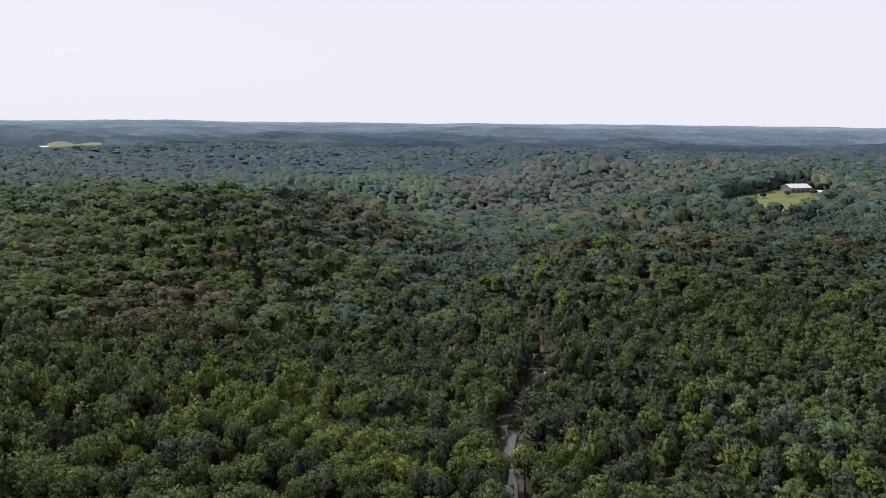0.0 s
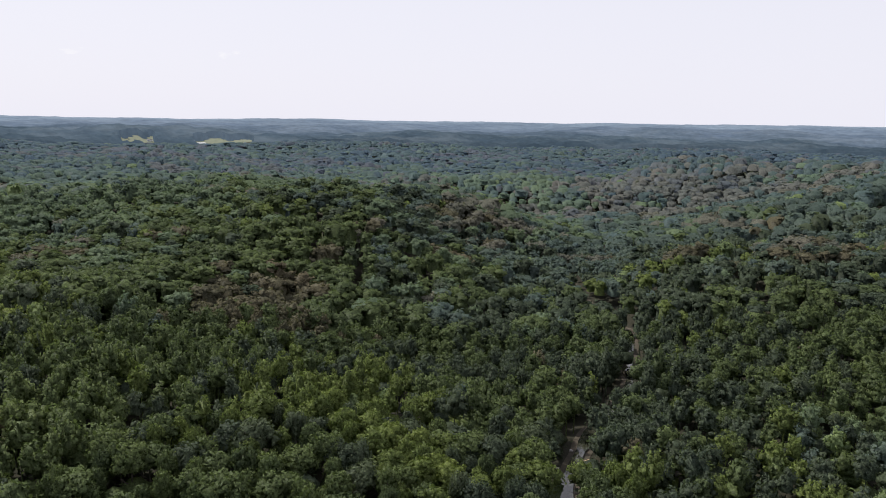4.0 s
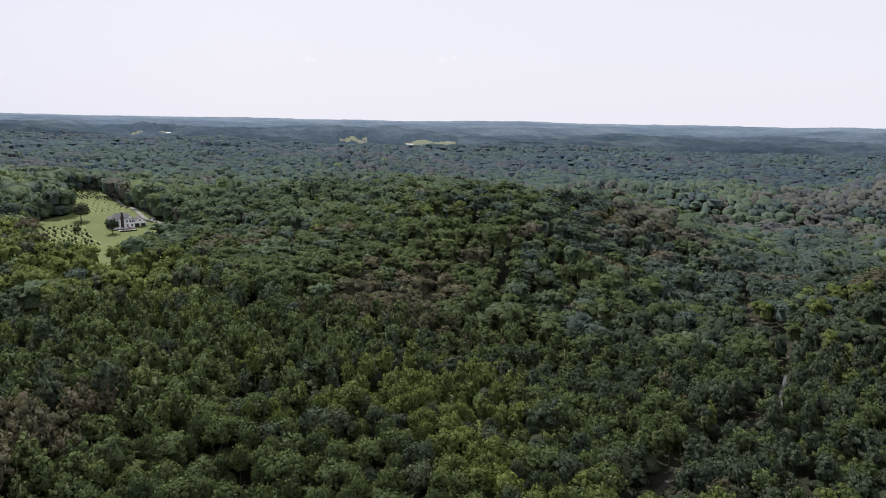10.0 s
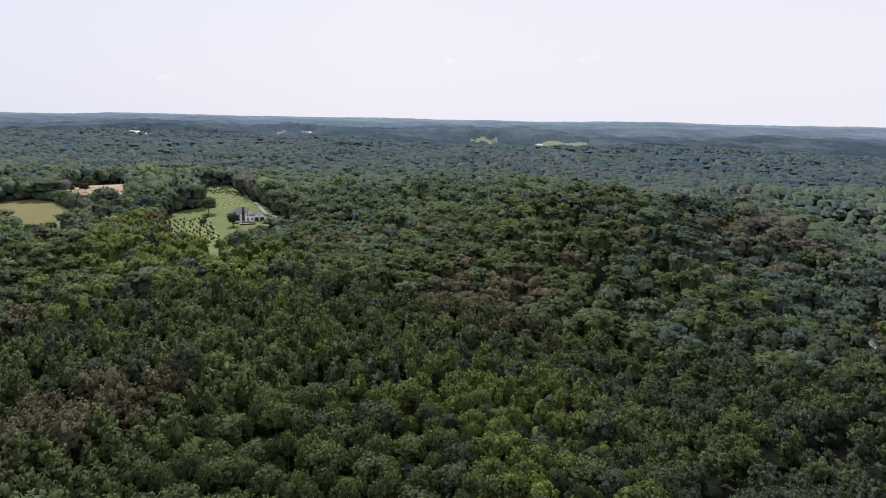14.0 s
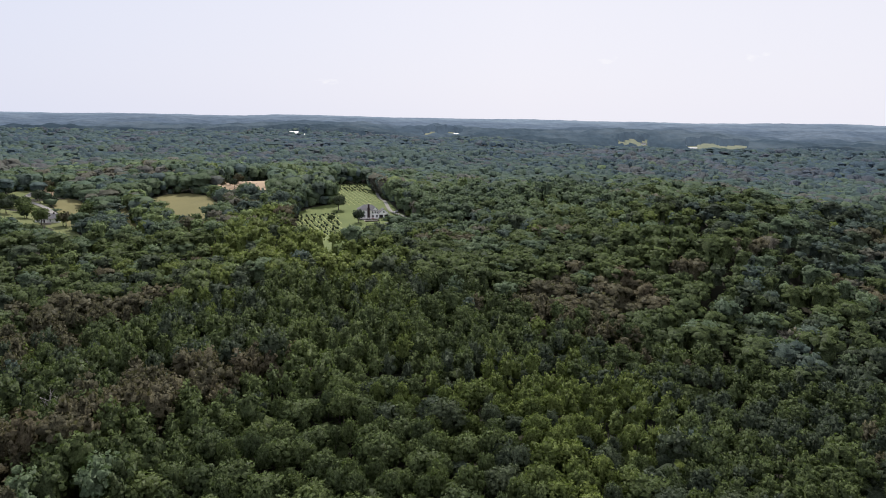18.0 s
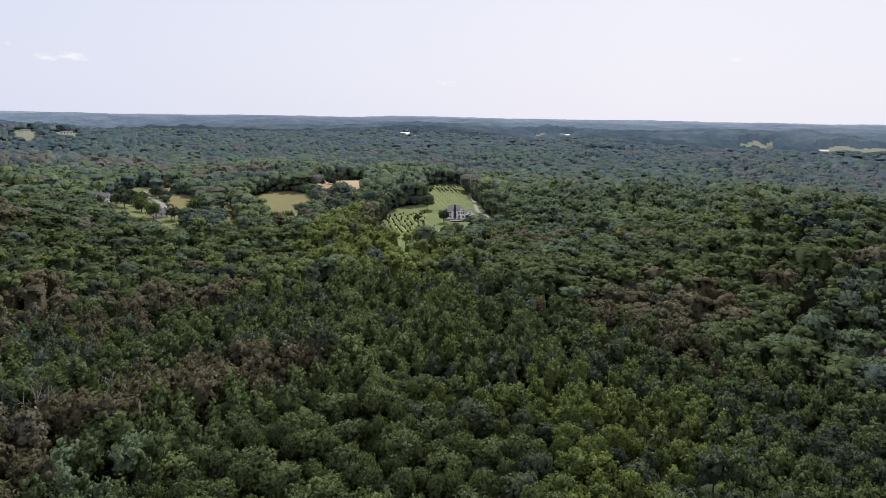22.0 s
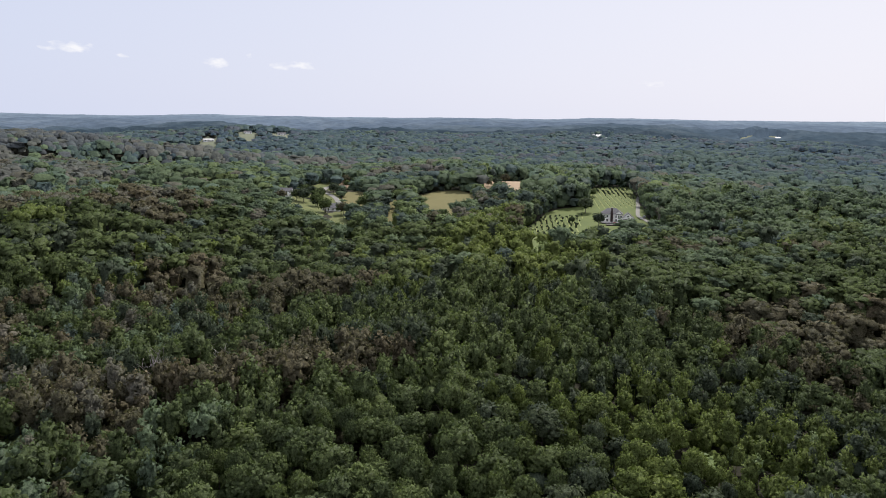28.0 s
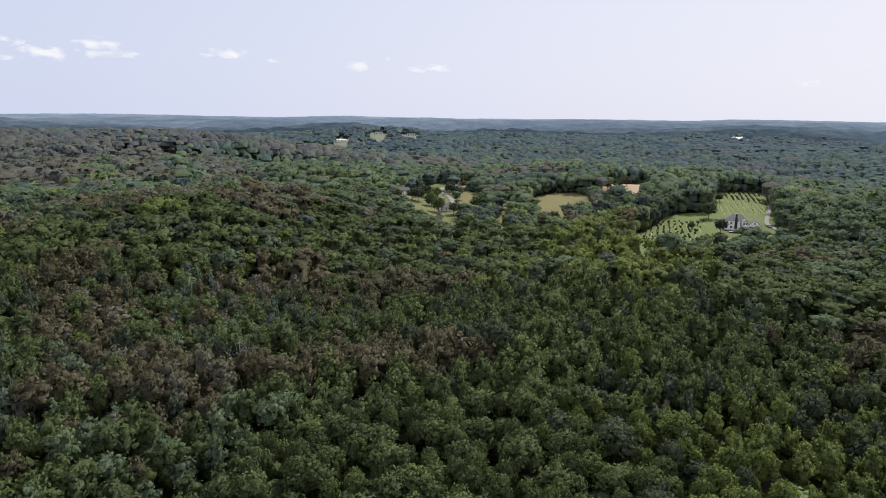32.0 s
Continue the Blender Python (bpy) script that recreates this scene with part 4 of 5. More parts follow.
# ---- buildings ----
def part(name, bm, mat, parent, label=""):
    me = bpy.data.meshes.new(name)
    bmesh.ops.recalc_face_normals(bm, faces=bm.faces[:])
    bm.to_mesh(me)
    bm.free()
    me.materials.append(mat)
    ob = new(name, me)
    ob.parent = parent
    return tagged(ob, label) if label else ob


def box(x0, x1, y0, y1, z0, z1, bevel=0.0, bm=None):
    bm = bm or bmesh.new()
    m = Matrix.Translation(((x0 + x1) / 2, (y0 + y1) / 2, (z0 + z1) / 2)) @ Matrix.Diagonal((x1 - x0, y1 - y0, z1 - z0, 1))
    made = bmesh.ops.create_cube(bm, size=1, matrix=m)
    if bevel:
        bmesh.ops.bevel(bm, geom=list({e for v in made["verts"] for e in v.link_edges}), offset=bevel, segments=1, affect="EDGES")
    return bm


def prism(profile, y0, y1, bm=None, along="y"):
    """A profile in x and z drawn out along y, or in y and z drawn out along x."""
    bm = bm or bmesh.new()
    put = (lambda a, d, z: (a, d, z)) if along == "y" else (lambda a, d, z: (d, a, z))
    f = [bm.verts.new(put(a, y0, z)) for a, z in profile]
    b = [bm.verts.new(put(a, y1, z)) for a, z in profile]
    bm.faces.new(f)
    bm.faces.new(b[::-1])
    n = len(profile)
    for k in range(n):
        bm.faces.new([f[k], b[k], b[(k + 1) % n], f[(k + 1) % n]])
    return bm


def window(parent, x, z, w=1.1, h=1.5, y=0.0, side=-1):
    """A window in a wall whose outer face is the plane y: casing, sill, sashes, glass."""
    c = box(x - w / 2 - .12, x + w / 2 + .12, y + side * .09, y - side * .02, z - .12, z + h + .12)
    win = part("window", c, TRIM, parent)
    part("pane", box(x - w / 2, x + w / 2, y + side * .10, y + side * .06, z, z + h), GLASS, win, "dark window glass")
    part("glazing_bar", box(x - .03, x + .03, y + side * .115, y + side * .08, z, z + h), TRIM, win)
    part("sash_rail", box(x - w / 2, x + w / 2, y + side * .115, y + side * .08, z + h / 2 - .03, z + h / 2 + .03), TRIM, win)
    part("sill", box(x - w / 2 - .2, x + w / 2 + .2, y + side * .2, y, z - .2, z - .12), TRIM, win)


def gable_roof(x0, x1, y0, y1, eaves, ridge, over=.4, along="x", thick=.22):
    """A pitched roof of real thickness; the ridge runs along x or y."""
    if along == "x":
        mid, lo, hi = (y0 + y1) / 2, y0 - over, y1 + over
        s = (ridge - eaves) / ((y1 - y0) / 2)
        prof = [(lo, eaves - s * over), (mid, ridge), (hi, eaves - s * over), (hi, eaves - s * over + thick), (mid, ridge + thick), (lo, eaves - s * over + thick)]
        return prism(prof, x0 - over, x1 + over, along="x")
    mid, lo, hi = (x0 + x1) / 2, x0 - over, x1 + over
    s = (ridge - eaves) / ((x1 - x0) / 2)
    prof = [(lo, eaves - s * over), (mid, ridge), (hi, eaves - s * over), (hi, eaves - s * over + thick), (mid, ridge + thick), (lo, eaves - s * over + thick)]
    return prism(prof, y0 - over, y1 + over, along="y")


def hip_roof(x0, x1, y0, y1, eaves, ridge, over=.5, run=.28):
    bm = bmesh.new()
    x0, x1, y0, y1 = x0 - over, x1 + over, y0 - over, y1 + over
    k, m = (x1 - x0) * run, (y0 + y1) / 2
    lo = [bm.verts.new(p) for p in ((x0, y0, eaves), (x1, y0, eaves), (x1, y1, eaves), (x0, y1, eaves))]
    up = [bm.verts.new(p) for p in ((x0, y0, eaves + .2), (x1, y0, eaves + .2), (x1, y1, eaves + .2), (x0, y1, eaves + .2))]
    a, b = bm.verts.new((x0 + k, m, ridge)), bm.verts.new((x1 - k, m, ridge))
    bm.faces.new(lo[::-1])
    for i in range(4):
        bm.faces.new((lo[i], lo[(i + 1) % 4], up[(i + 1) % 4], up[i]))
    bm.faces.new((up[0], up[1], b, a))
    bm.faces.new((up[2], up[3], a, b))
    bm.faces.new((up[1], up[2], b))
    bm.faces.new((up[3], up[0], a))
    return bm


def on_ground(x, y, turn, up=0.0):
    return pose(x, y, float(ground(np.array([x]), np.array([y]))[0]) + up, 0, 0, turn)


def country_house():
    h = new("country_house")
    tagged(h, "large white two-storey country house with grey roof and brick chimney", "house")
    h.matrix_basis = on_ground(-441, 278, 73, .1)
    h.scale = (1.04, 1.0, 1.04)
    # the front faces -y, x runs to the garage
    part("foundation", box(-9.2, 12.4, -.1, 11.1, -2.5, .35), STONE, h)
    part("wall", box(-9, 6, 0, 11, .35, 6.2), SIDING, h, "white siding of the main block")
    part("roof", hip_roof(-9, 6, 0, 11, 6.2, 10.2, run=.3), SHINGLE, h, "grey shingled hip roof")
    part("cross_gable", prism([(1.0, 6.2), (6.0, 6.2), (3.5, 8.6)], -.12, 4.5), SIDING, h)
    part("cross_gable_roof", gable_roof(1.0, 6.0, -.12, 4.6, 6.25, 8.7, .35, "y", .18), SHINGLE, h)
    part("wing_wall", prism([(6.02, .35), (14.5, .35), (14.5, 3.4), (10.26, 7.0), (6.02, 3.4)], 1.2, 9.8), SIDING, h, "white gabled garage wing")
    part("wing_roof", gable_roof(6.05, 14.5, 1.2, 9.8, 3.45, 7.05, .4, "y"), SHINGLE, h)
    ch = part("chimney", box(-2.4, -.6, -.95, .1, -.6, 8.4), BRICK, h, "dark red brick outside chimney")
    part("chimney_stack", box(-2.1, -.9, -.8, .0, 8.4, 11.2), BRICK, ch)
    part("chimney_cap", box(-2.25, -.75, -.95, .15, 11.2, 11.45), STONE, ch)
    for x in (-7.6, -4.6, 1.6, 3.6, 5.2):
        window(h, x, 4.0)
    for x in (-7.6, -4.6, 1.8, 4.8):
        window(h, x, .95, 1.2, 1.8)
    window(h, 10.26, 4.3, 1.0, 1.2, 1.2)
    for y in (2.5, 8.0):
        w = part("side_window", box(-9.12, -8.95, y - .6, y + .6, 4.0, 5.5), TRIM, h)
        part("pane", box(-9.16, -9.1, y - .5, y + .5, 4.1, 5.4), GLASS, w)
        w = part("side_window", box(-9.12, -8.95, y - .6, y + .6, 1.1, 2.9), TRIM, h)
        part("pane", box(-9.16, -9.1, y - .5, y + .5, 1.2, 2.8), GLASS, w)
    for x0, x1 in ((6.8, 9.7), (10.7, 13.6)):
        # solid panel, near-black in place of the shade inside the garage
        g = part("garage_door", box(x0, x1, 1.08, 1.22, .3, 2.75), DARK, h, "near-black panel painted as the shade of an open garage doorway")
        part("door_frame", box(x0 - .15, x1 + .15, 1.1, 1.19, 2.75, 2.95), TRIM, g)
    d = part("door", box(-.2, .8, -.1, .05, .4, 2.5), TRIM, h, "white back door")
    part("door_handle", box(.62, .7, -.16, -.1, 1.35, 1.47), GREYMETAL, d)
    dk = part("deck", box(-8.4, 5.6, -4.2, -.1, .15, .4), STONE, h, "pale deck behind the house")
    for k in range(8):
        x = -8.2 + k * 1.94
        part("post", box(x - .07, x + .07, -4.15, -4.01, .4, 1.35), TRIM, dk)
    part("rail", box(-8.3, 5.5, -4.16, -4.0, 1.3, 1.42), TRIM, dk)
    # near-black board stands in for the shade under the deck
    part("deck_skirt", box(-8.4, 5.6, -4.25, -4.1, -1.2, .15), DARK, dk)
    part("gutter", box(-9.4, 6.4, -.62, -.48, 6.1, 6.26), TRIM, h)
    part("downspout", box(5.85, 5.98, -.12, .0, .3, 6.1), TRIM, h)
    patio = new("patio", None)
    tagged(patio, "pinkish brick patio with low wall below the deck", "patio")
    patio.matrix_basis = on_ground(-433, 277, 73, .12)
    part("paving", box(-7, 4, -3.6, 2.6, -1.5, .28, .05), STONE, patio)
    part("low_wall", box(-7, 4, -3.9, -3.6, -1.5, .75), BRICK, patio)


country_house()


def umbrella(x, y, cloth, label):
    u = new("patio_umbrella")
    tagged(u, label, "umbrella")
    u.matrix_basis = on_ground(x, y, 20, .3)
    v, f = tube([(0, 0, 0), (0, 0, 2.4)], [.04, .03], 6)
    mesh_object("pole", v, f, [GREYMETAL], parent=u)
    bm = bmesh.new()
    bmesh.ops.create_cone(bm, cap_ends=False, segments=8, radius1=1.5, radius2=.06, depth=.6, matrix=Matrix.Translation((0, 0, 2.35)))
    part("canopy", bm, cloth, u)
    part("base", box(-.3, .3, -.3, .3, -.2, .08, .03), STONE, u)


def trampoline(x, y):
    t = new("trampoline")
    tagged(t, "round grey trampoline standing on the front lawn", "trampoline")
    t.matrix_basis = on_ground(x, y, 0, .1)
    ring = [(1.9 * math.cos(a * math.pi / 10), 1.9 * math.sin(a * math.pi / 10), .85) for a in range(21)]
    v, f = tube(ring, [.06] * 21, 5)
    mesh_object("ring", v, f, [GREYMETAL], parent=t)
    bm = bmesh.new()
    bmesh.ops.create_circle(bm, cap_ends=True, segments=20, radius=1.75, matrix=Matrix.Translation((0, 0, .84)))
    bmesh.ops.solidify(bm, geom=bm.faces[:], thickness=.02)
    part("mat", bm, DARK, t, "dark jumping mat")
    for k in range(6):
        a = k * math.pi / 3
        v, f = tube([(1.9 * math.cos(a), 1.9 * math.sin(a), -.2), (1.9 * math.cos(a), 1.9 * math.sin(a), .85)], [.04, .04], 5)
        mesh_object("leg", v, f, [GREYMETAL], parent=t)


trampoline(-417, 281)
umbrella(-431.5, 276, CLOTH, "red patio umbrella beside the white house")


def car(x, y, turn, paint, label, kind="car"):
    c = new("parked_car")
    tagged(c, label, "car", "parked cars")
    c.matrix_basis = on_ground(x, y, turn, .4)
    body = [(-2.25, .35), (2.2, .35), (2.25, .75), (1.9, .92), (1.1, 1.0), (-2.2, 1.05), (-2.3, .8)]
    bm = prism(body, -.88, .88)
    bmesh.ops.bevel(bm, geom=bm.edges[:], offset=.06, segments=1, affect="EDGES")
    part("body", bm, paint, c)
    bm = prism([(-2.0, 1.0), (1.0, .98), (.35, 1.5), (-1.5, 1.52)], -.78, .78)
    bmesh.ops.bevel(bm, geom=bm.edges[:], offset=.05, segments=1, affect="EDGES")
    part("cabin", bm, GLASS, c, "dark car windows")
    part("roof", box(-1.5, .35, -.72, .72, 1.5, 1.56, .02), paint, c)
    for wx in (-1.4, 1.4):
        for wy in (-.85, .85):
            bm = bmesh.new()
            bmesh.ops.create_cone(bm, cap_ends=True, segments=12, radius1=.34, radius2=.34, depth=.22, matrix=Matrix.Translation((wx, wy, .34)) @ Matrix.Rotation(math.pi / 2, 4, "X"))
            w = part("wheel", bm, RUBBER, c)
            bm = bmesh.new()
            bmesh.ops.create_cone(bm, cap_ends=True, segments=10, radius1=.2, radius2=.2, depth=.24, matrix=Matrix.Translation((wx, wy, .34)) @ Matrix.Rotation(math.pi / 2, 4, "X"))
            part("rim", bm, GREYMETAL, w)


car(-447, 302, 150, CARPAINT[2], "white car parked on the drive by the house")
car(-452, 306, 160, CARPAINT[0], "silver car parked on the drive by the house")
car(-650, 30, 15, CARPAINT[2], "white car parked beside the farm lane")
car(-556, 70, 40, CARPAINT[0], "silver car parked beside the grey-roofed house")


def shed(name, label, x, y, turn, w, d, eaves, ridge, walls, roof, doors=1, up=.1):
    s = new(name)
    tagged(s, label, "shed" if name == "shed" else "building")
    s.matrix_basis = on_ground(x, y, turn, up)
    part("wall", prism([(-d / 2, -2), (d / 2, -2), (d / 2, eaves), (0, ridge - .02), (-d / 2, eaves)], -w / 2, w / 2, along="x"), walls, s)
    part("roof", gable_roof(-w / 2, w / 2, -d / 2, d / 2, eaves + .03, ridge + .03, .35, "x", .16), roof, s)
    for k in range(doors):
        dx = (k - (doors - 1) / 2) * (w / max(doors, 1))
        dr = part("door", box(dx - 1.1, dx + 1.1, -d / 2 - .08, -d / 2 + .02, 0, min(2.4, eaves - .15)), TRIM if walls is GREYMETAL else GREYMETAL, s)
        part("door_handle", box(dx + .8, dx + .9, -d / 2 - .14, -d / 2 - .08, 1.0, 1.15), DARK, dr)
    return s


shed("shed", "small dark-roofed shed at the top of the drive", -562, 348, 60, 6.5, 4.5, 2.5, 3.9, GREYMETAL, SHINGLE)


def farm_house(label, x, y, turn, w, d, eaves, ridge, walls, roof, rows, chimney=True):
    h = new("farm_house")
    tagged(h, label, "house")
    h.matrix_basis = on_ground(x, y, turn, .2)
    part("wall", prism([(-d / 2, -2), (d / 2, -2), (d / 2, eaves), (0, ridge - .02), (-d / 2, eaves)], -w / 2, w / 2, along="x"), walls, h)
    part("roof", gable_roof(-w / 2, w / 2, -d / 2, d / 2, eaves + .03, ridge + .03, .45, "x", .2), roof, h)
    for r in range(rows):
        for k in range(4):
            x0 = (k - 1.5) * w / 4
            if r == 0 and k == 1:
                dr = part("door", box(x0 - .5, x0 + .5, -d / 2 - .08, -d / 2 + .02, .2, 2.3), DARK, h)
                part("door_handle", box(x0 + .34, x0 + .42, -d / 2 - .13, -d / 2 - .08, 1.2, 1.3), STEEL, dr)
            else:
                window(h, x0, .9 + 2.7 * r, 1.0, 1.4, -d / 2)
    for r in range(rows):
        for k in (-1, 1):
            wn_ = part("side_window", box(w / 2 - .02, w / 2 + .09, k * d / 4 - .55, k * d / 4 + .55, .9 + 2.7 * r, 2.3 + 2.7 * r), TRIM, h)
            part("pane", box(w / 2 + .08, w / 2 + .12, k * d / 4 - .45, k * d / 4 + .45, 1.0 + 2.7 * r, 2.2 + 2.7 * r), GLASS, wn_)
    if chimney:
        part("chimney", box(w * .2, w * .2 + .9, -.3, .5, eaves, ridge + 1.0), BRICK, h)
    part("porch", box(-w / 4, w / 4, -d / 2 - 2.0, -d / 2, -.3, .2), STONE, h)


farm_house("white two-storey farm house behind the trees", -608, 9, 88, 12, 9, 5.4, 8.2, SIDING, SHINGLE, 2)
farm_house("low white farm house with grey roof", -630, 16, 84, 11, 8, 3.0, 5.2, SIDING, SHINGLE, 1, False)
farm_house("one-storey house with wide grey roof among trees", -556, 57, 78, 17, 11, 3.0, 6.2, SIDING, SHINGLE, 1)
shed("shed", "pale open shed beside the farm lane", -648, 25, 60, 9, 6, 2.6, 3.8, SIDING, STEEL)


def barn():
    b = new("barn")
    tagged(b, "large grey metal barn with white roof on the hilltop lawn", "barn")
    b.matrix_basis = on_ground(233, 820, 26, .2)
    w, d, eaves, ridge = 26.0, 15.0, 4.8, 8.2
    part("wall", prism([(-d / 2, -4), (d / 2, -4), (d / 2, eaves), (0, ridge - .03), (-d / 2, eaves)], -w / 2, w / 2, along="x"), GREYMETAL, b, "dark grey metal walls")
    part("roof", gable_roof(-w / 2, w / 2, -d / 2, d / 2, eaves + .05, ridge + .05, .7, "x", .25), STEEL, b, "white metal roof")
    for k in range(13):
        x = -w / 2 + 1 + k * 2.0
        part("roof_seam", prism([(-d / 2 - .6, eaves + .05 - .26 + .26), (0, ridge + .33), (0, ridge + .38), (-d / 2 - .6, eaves + .1)], x - .04, x + .04, along="x"), STEEL, b)
    dr = part("sliding_door", box(-w / 2 - .12, -w / 2 + .02, -3, 3, 0, 4.6), GREYMETAL, b)
    part("door_track", box(-w / 2 - .2, -w / 2 - .1, -6, 6, 4.6, 4.8), DARK, dr)
    for k in range(4):
        dr = part("stall_door", box(-9.5 + k * 6.3 - 1.3, -9.5 + k * 6.3 + 1.3, -d / 2 - .1, -d / 2 + .02, 0, 2.7), DARK, b)
        part("stall_hatch", box(-9.5 + k * 6.3 - .6, -9.5 + k * 6.3 + .6, -d / 2 - .14, -d / 2 - .09, 1.5, 2.4), GREYMETAL, dr)
    for k in range(3):
        part("roof_vent", box(-7 + k * 7 - .5, -7 + k * 7 + .5, -.5, .5, ridge + .1, ridge + .9), STEEL, b)
    s = shed("stable", "low stable with pale roof beside the barn", 252, 801, 26, 16, 8, 2.8, 4.4, GREYMETAL, STEEL, 4)
    return b, s


barn()


# ---- planted rows, garden trees ----
def shrub(rng, size, mat, label, group, word="young_tree"):
    t = new(word)
    cv, cf, cn = lifted(crown(rng, 46, .42, 8, .9, 1.05, 1.5, core=.7), 1.15)
    mesh_object("crown", cv, cf, [mat], parent=t, normals=cn)
    v, f = tube([(0, 0, -.2), (0, 0, .9)], [.07, .05], 5)
    mesh_object("trunk", v, f, [BARK], parent=t)
    return tagged(t, label, "young tree", group)


def planted_rows():
    rng = np.random.default_rng(31)
    kinds_ = [shrub(rng, 1, LEAF_EACH[2], "small dark green planted tree in a mown row", "planted rows below the lawn") for _ in range(3)]
    small = [shrub(rng, 1, LEAF_EACH[0], "low seedling in a row across the upper lawn", "planted rows on the upper lawn") for _ in range(2)]
    used = set()

    def put(stock, x, y, s):
        t = stock[int(rng.integers(len(stock)))]
        place = on_ground(x, y, rng.uniform(0, 360), .15)
        if t.name in used:
            t = copy_thing(t, place)
        else:
            used.add(t.name)
            t.matrix_basis = place
        t.scale = (s, s, s * rng.uniform(.85, 1.2))

    way = np.array((.985, -.17))
    side = np.array((.17, .985))
    # lower block, dark young trees on mown strips
    for r in range(13):
        start = np.array((-478.0, 220.0)) + side * (r * 4.2)
        line = [tuple(start + way * d) for d in range(0, 121, 10)]
        keep = [p for p in line if inside(np.array([p[0]]), np.array([p[1]]), LAWN)[0] and p[1] < 266 - (p[0] + 478) * .33 and p[0] < -372]
        if len(keep) > 1:
            ribbon("planting_row", keep, .8, STRAW, "pale mown strip under a row of young trees", "planting row", .3)
        for k in range(19):
            x, y = start + way * (k * 6.6 + 3 * (r % 2)) + rng.normal(size=2) * .6
            if rng.uniform() < .9 and x < -376 and y < 264 - (x + 478) * .33 and inside(np.array([x]), np.array([y]), LAWN)[0]:
                put(kinds_, x, y, rng.uniform(.65, 1.2))
    # upper lawn, seedlings in pale strips and darker rows at the top
    for r in range(14):
        start = np.array((-498.0, 284.0)) + side * (r * 4.6)
        line = [tuple(start - way * d) for d in range(0, 190, 12)]
        keep = [p for p in line if inside(np.array([p[0]]), np.array([p[1]]), LAWN)[0] and inside(np.array([p[0]]), np.array([p[1] + 6]), LAWN)[0]]
        if len(keep) < 2:
            continue
        ribbon("planting_row", keep, .7, STRAW, "pale mown strip across the upper lawn", "planting row", .3)
        for k in range(25):
            x, y = start - way * (k * 6.2 + 3) + rng.normal(size=2) * .4
            if rng.uniform() < .85 and inside(np.array([x]), np.array([y]), LAWN)[0] and inside(np.array([x]), np.array([y + 6]), LAWN)[0]:
                if k > 11:
                    put(kinds_, x, y, rng.uniform(.7, 1.25))
                elif k % 2:
                    put(small, x, y, rng.uniform(.4, .65))


planted_rows()


def garden_tree(x, y, species, size, label, seed, high=1.0):
    rng = np.random.default_rng(seed)
    t = new("garden_tree")
    cv, cf, cn = lifted(crown(rng, 430, .95, 22, 5.2, 6.8), 6.9) if size > 1.5 else lifted(crown(rng, 330, .95, 17, 5.2, 4.8, snug=.7), 5.7)
    mesh_object("crown", cv, cf, [LEAF_EACH[species]], parent=t, normals=cn)
    stand_trunk(t, rng, BARK, 6.5, .3, 6, 3.0)
    t.matrix_basis = on_ground(x, y, seed * 40, -.1)
    t.scale = (size, size, size * high)
    tagged(t, label, "tree", "garden trees")


for k, (x, y, s, size, label) in enumerate([
        (-484, 268, 2, 1.25, "round dark green tree standing alone on the lawn"), (-430, 263, 2, 1.0, "spreading tree shading the lawn beside the house"),
        (-436, 309, 2, .7, "low dark tree beside the drive"), (-428, 305, 0, .6, "low round tree beside the drive"), (-446, 247, 0, .5, "small tree on the lower lawn"), (-560, 296, 0, .7, "small tree at the edge of the upper lawn"),
        (-642, 52, 2, 1.1, "dark round tree beside the lane"), (-632, 62, 2, .8, "dark round bush beside the meadow"), (-660, 50, 2, .9, "dark slim tree where the lane bends"),
        (-578, 92, 2, 1.5, "dark broad tree at the end of the meadow"), (-568, 100, 2, 1.4, "dark broad tree at the end of the meadow"), (-560, 84, 0, 1.2, "leafy tree at the foot of the meadow"), (-600, 96, 3, .8, "browning tree at the end of the meadow"),
        (-716, 60, 3, 1.0, "browning tree beside the lane"), (-700, 62, 0, .8, "small tree beside the lane"), (-682, 234, 3, 1.0, "lone browning tree in the stubble field"), (-660, 212, 3, .8, "browning hedge tree by the stubble field"), (-650, 222, 2, .8, "dark hedge tree by the stubble field"), (-672, 222, 2, .7, "dark hedge tree by the stubble field"),
        (-640, 24, 0, 1.0, "tree in the farm yard"), (-622, 32, 2, 1.1, "tree in the farm yard"), (-600, 40, 0, 1.2, "tree in the farm yard"), (-586, 28, 2, 1.2, "tree in the farm yard"), (-570, 42, 0, 1.2, "tree beside the grey-roofed house"), (-540, 52, 0, 1.3, "tree beside the grey-roofed house"), (-535, 66, 0, 1.0, "tree beside the grey-roofed house"),
        (214, 780, 0, .6, "small tree on the barn lawn"), (186, 762, 2, .6, "small tree on the barn lawn"), (242, 790, 3, .7, "small browning tree below the barn")]):
    garden_tree(x, y, s, size, label, k + 1)

yard_rng = np.random.default_rng(64)
for k in range(40):
    x, y = yard_rng.uniform(-690, -450), yard_rng.uniform(5, 78)
    if inside(np.array([x]), np.array([y]), YARD)[0] and min(math.hypot(x + 608, y - 9) - 2, math.hypot(x + 630, y - 16) - 2, math.hypot(x + 556, y - 57) - 4, math.hypot(x + 648, y - 25), math.hypot(x + 500, y - 66)) > 12 and abs(y - 50) > 7:
        garden_tree(x, y, int(yard_rng.choice((0, 0, 2, 3))), yard_rng.uniform(.6, 1.1), "leafy shade tree standing in the farm yard", 80 + k, 1.1)


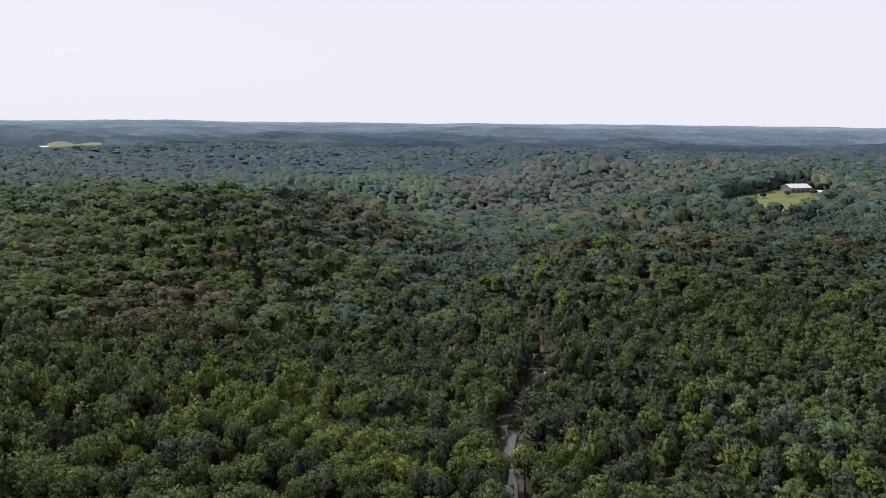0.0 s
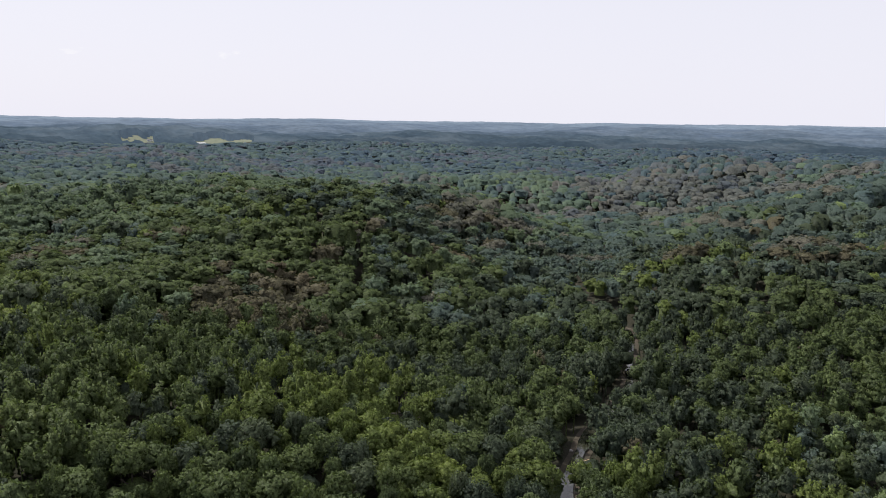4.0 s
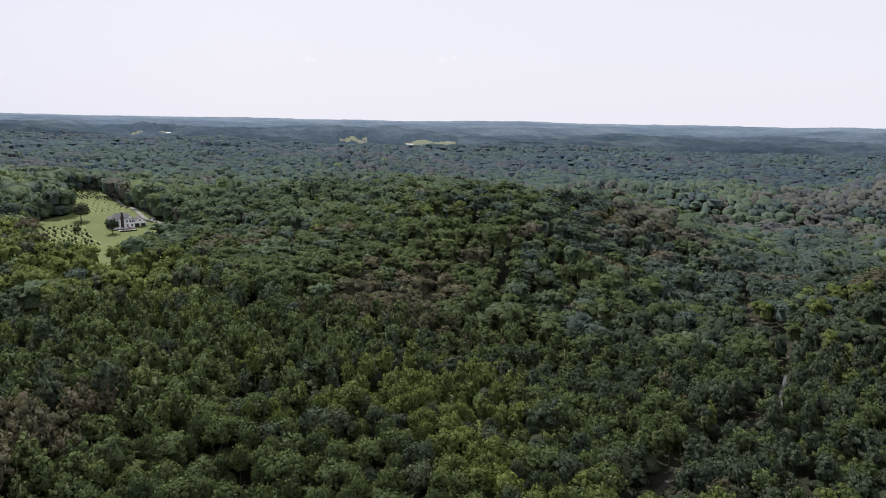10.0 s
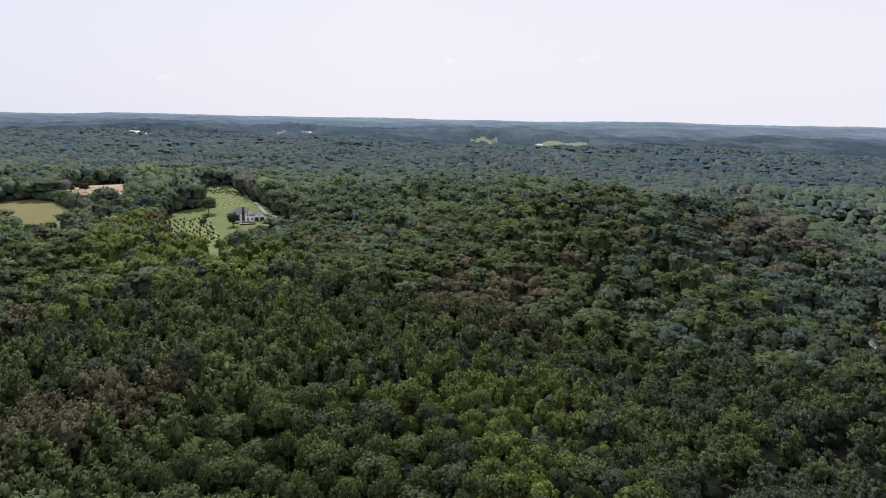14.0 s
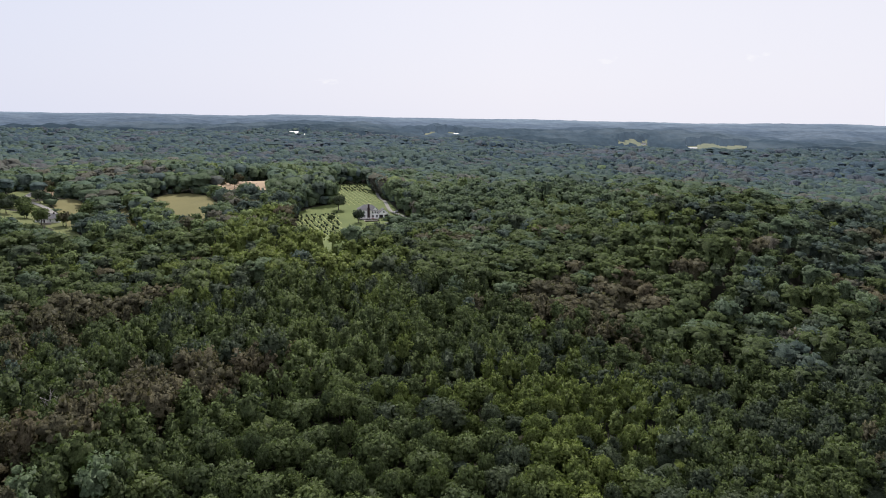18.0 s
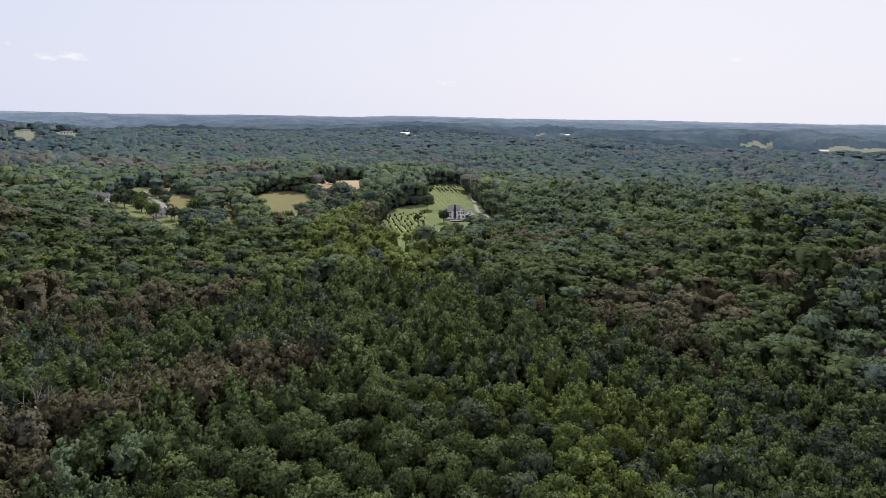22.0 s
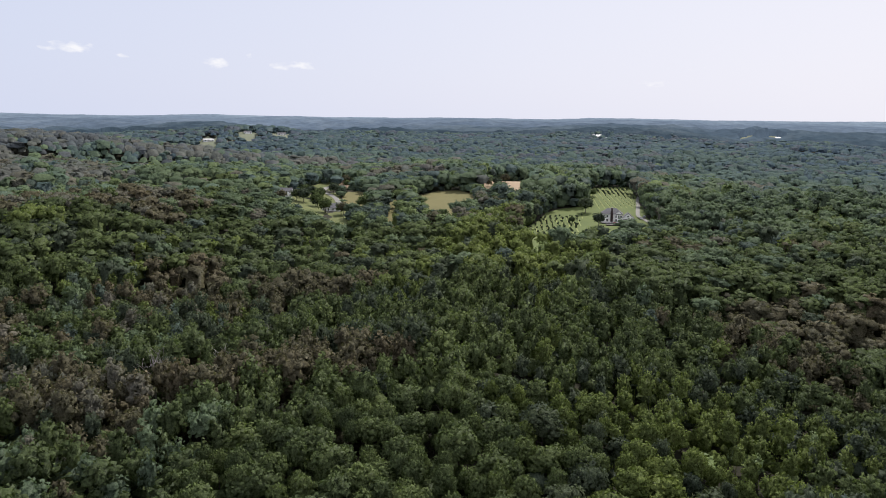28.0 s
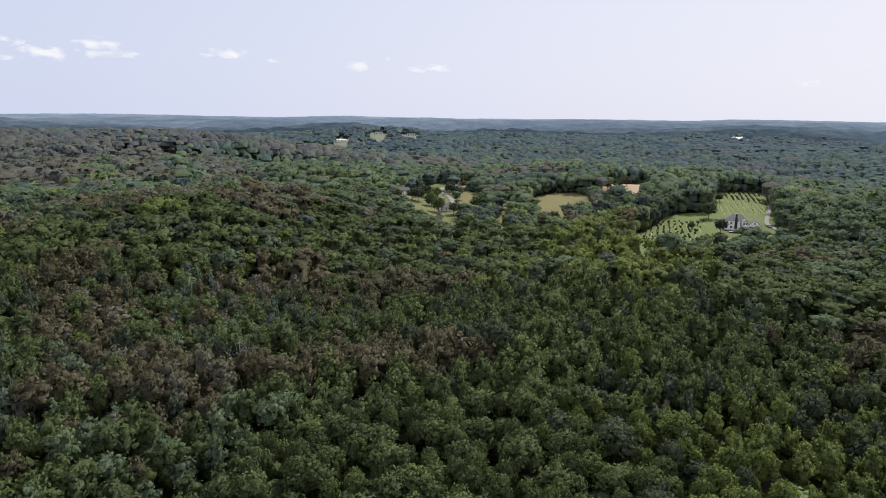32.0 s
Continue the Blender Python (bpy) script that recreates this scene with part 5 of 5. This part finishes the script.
# ---- dead trees, sand bar, stones ----
def dead_tree(x, y, size, seed, label):
    rng = np.random.default_rng(seed)
    t = new("dead_tree")
    stand_trunk(t, rng, DEADWOOD, 15, .3, 9, 4.2, twigs=5)
    t.matrix_basis = on_ground(x, y, seed * 31, 2.0)
    t.scale = (size, size, size * 1.1)
    tagged(t, label, "dead tree", "bare trees in the canopy")


for k, (x, y, s) in enumerate([(-130, 34, 1.15), (-146, 51, 1.0), (-122, 13, .9), (-178, 60, .9)]):
    dead_tree(x, y, s, 40 + k, "bare grey dead tree standing out of the canopy")


def lump(name, x, y, size, mat, label, category, seed, group=""):
    rng = np.random.default_rng(seed)
    bm = bmesh.new()
    bmesh.ops.create_icosphere(bm, subdivisions=2, radius=1)
    for v in bm.verts:
        v.co *= 1 + rng.uniform(-.16, .16)
    me = bpy.data.meshes.new(name)
    bm.to_mesh(me)
    bm.free()
    me.materials.append(mat)
    ob = new(name, me)
    ob.matrix_basis = on_ground(x, y, seed * 50, .35)
    ob.scale = size
    tagged(ob, label, category, group)


lump("sand_bar", -16.5, 206.0, (1.8, 4.6, 1.1), SANDY, "pale orange sand bar at the creek edge", "sand bar", 3)
lump("sand_bar", -10.8, 292, (1.8, 3.4, 1.0), SANDY, "small pale sand bar in the creek bend", "sand bar", 4)
for k, (x, y, s) in enumerate([(-23, 216, .7), (-16, 292, .6), (-21, 244, .8), (-17, 264, .5), (-24, 200, .6)]):
    lump("boulder", x, y, (s, s * .8, s * .6), STONE, "pale boulder beside the creek", "boulder", 11 + k, "boulders along the creek")


# ---- far houses and halls ----
def far_at(turn, away):
    return MID[0] - away * math.sin(radians(turn)), MID[1] + away * math.cos(radians(turn))


for turn, away, w, d, hi, label in [
        (41.3, 2610, 46, 16, 7, "long white farm hall on a far field"), (41.8, 2650, 24, 12, 5, "white farm shed on a far field"), (44.7, 2640, 16, 10, 5, "pale farm shed on a far field"),
        (59.3, 2720, 26, 14, 9, "white hall on a far hillside"), (60.0, 2700, 18, 12, 7, "white house on a far hillside"), (61.2, 2700, 14, 10, 6, "pale house on a far hillside"),
        (72.2, 2330, 30, 12, 9, "white roof among far woods"), (71.4, 2300, 34, 10, 6, "long pale roof among far woods"), (66.7, 2340, 36, 10, 7, "long pale roof among far woods"), (89.3, 2260, 24, 12, 7, "pale house on a far clearing"),
        (102.5, 1850, 26, 11, 6, "long white-roofed hall in the far village"), (106.3, 1750, 18, 10, 7, "white house in the far village"), (104.9, 1770, 16, 10, 7, "pale house in the far village"),
        (107.3, 1690, 12, 9, 8, "white house at the edge of the far village"), (99.6, 1950, 20, 10, 6, "long white-roofed hall in the far village"), (100.8, 1820, 17, 9, 6, "pale hall in the far village"), (97.0, 1950, 22, 10, 7, "pale house in the far village"),
        (26.8, 2260, 30, 12, 7, "pale roof alone in far woods"), (117.0, 1900, 14, 9, 8, "white house in far woods")]:
    x, y = far_at(turn, away)
    hall = new("far_building")
    tagged(hall, label, "building", "far buildings")
    hall.matrix_basis = on_ground(x, y, turn + 12, .3)
    part("wall", prism([(-d / 2, -4), (d / 2, -4), (d / 2, hi * .6), (0, hi), (-d / 2, hi * .6)], -w / 2, w / 2, along="x"), SIDING, hall)
    part("roof", gable_roof(-w / 2, w / 2, -d / 2, d / 2, hi * .6 + .03, hi + .03, .6, "x", .3), STEEL if w > 22 else SHINGLE, hall)
    for k in range(3):
        part("window", box((k - 1) * w / 3 - 1, (k - 1) * w / 3 + 1, -d / 2 - .15, -d / 2 + .02, 1, hi * .5), GLASS, hall)
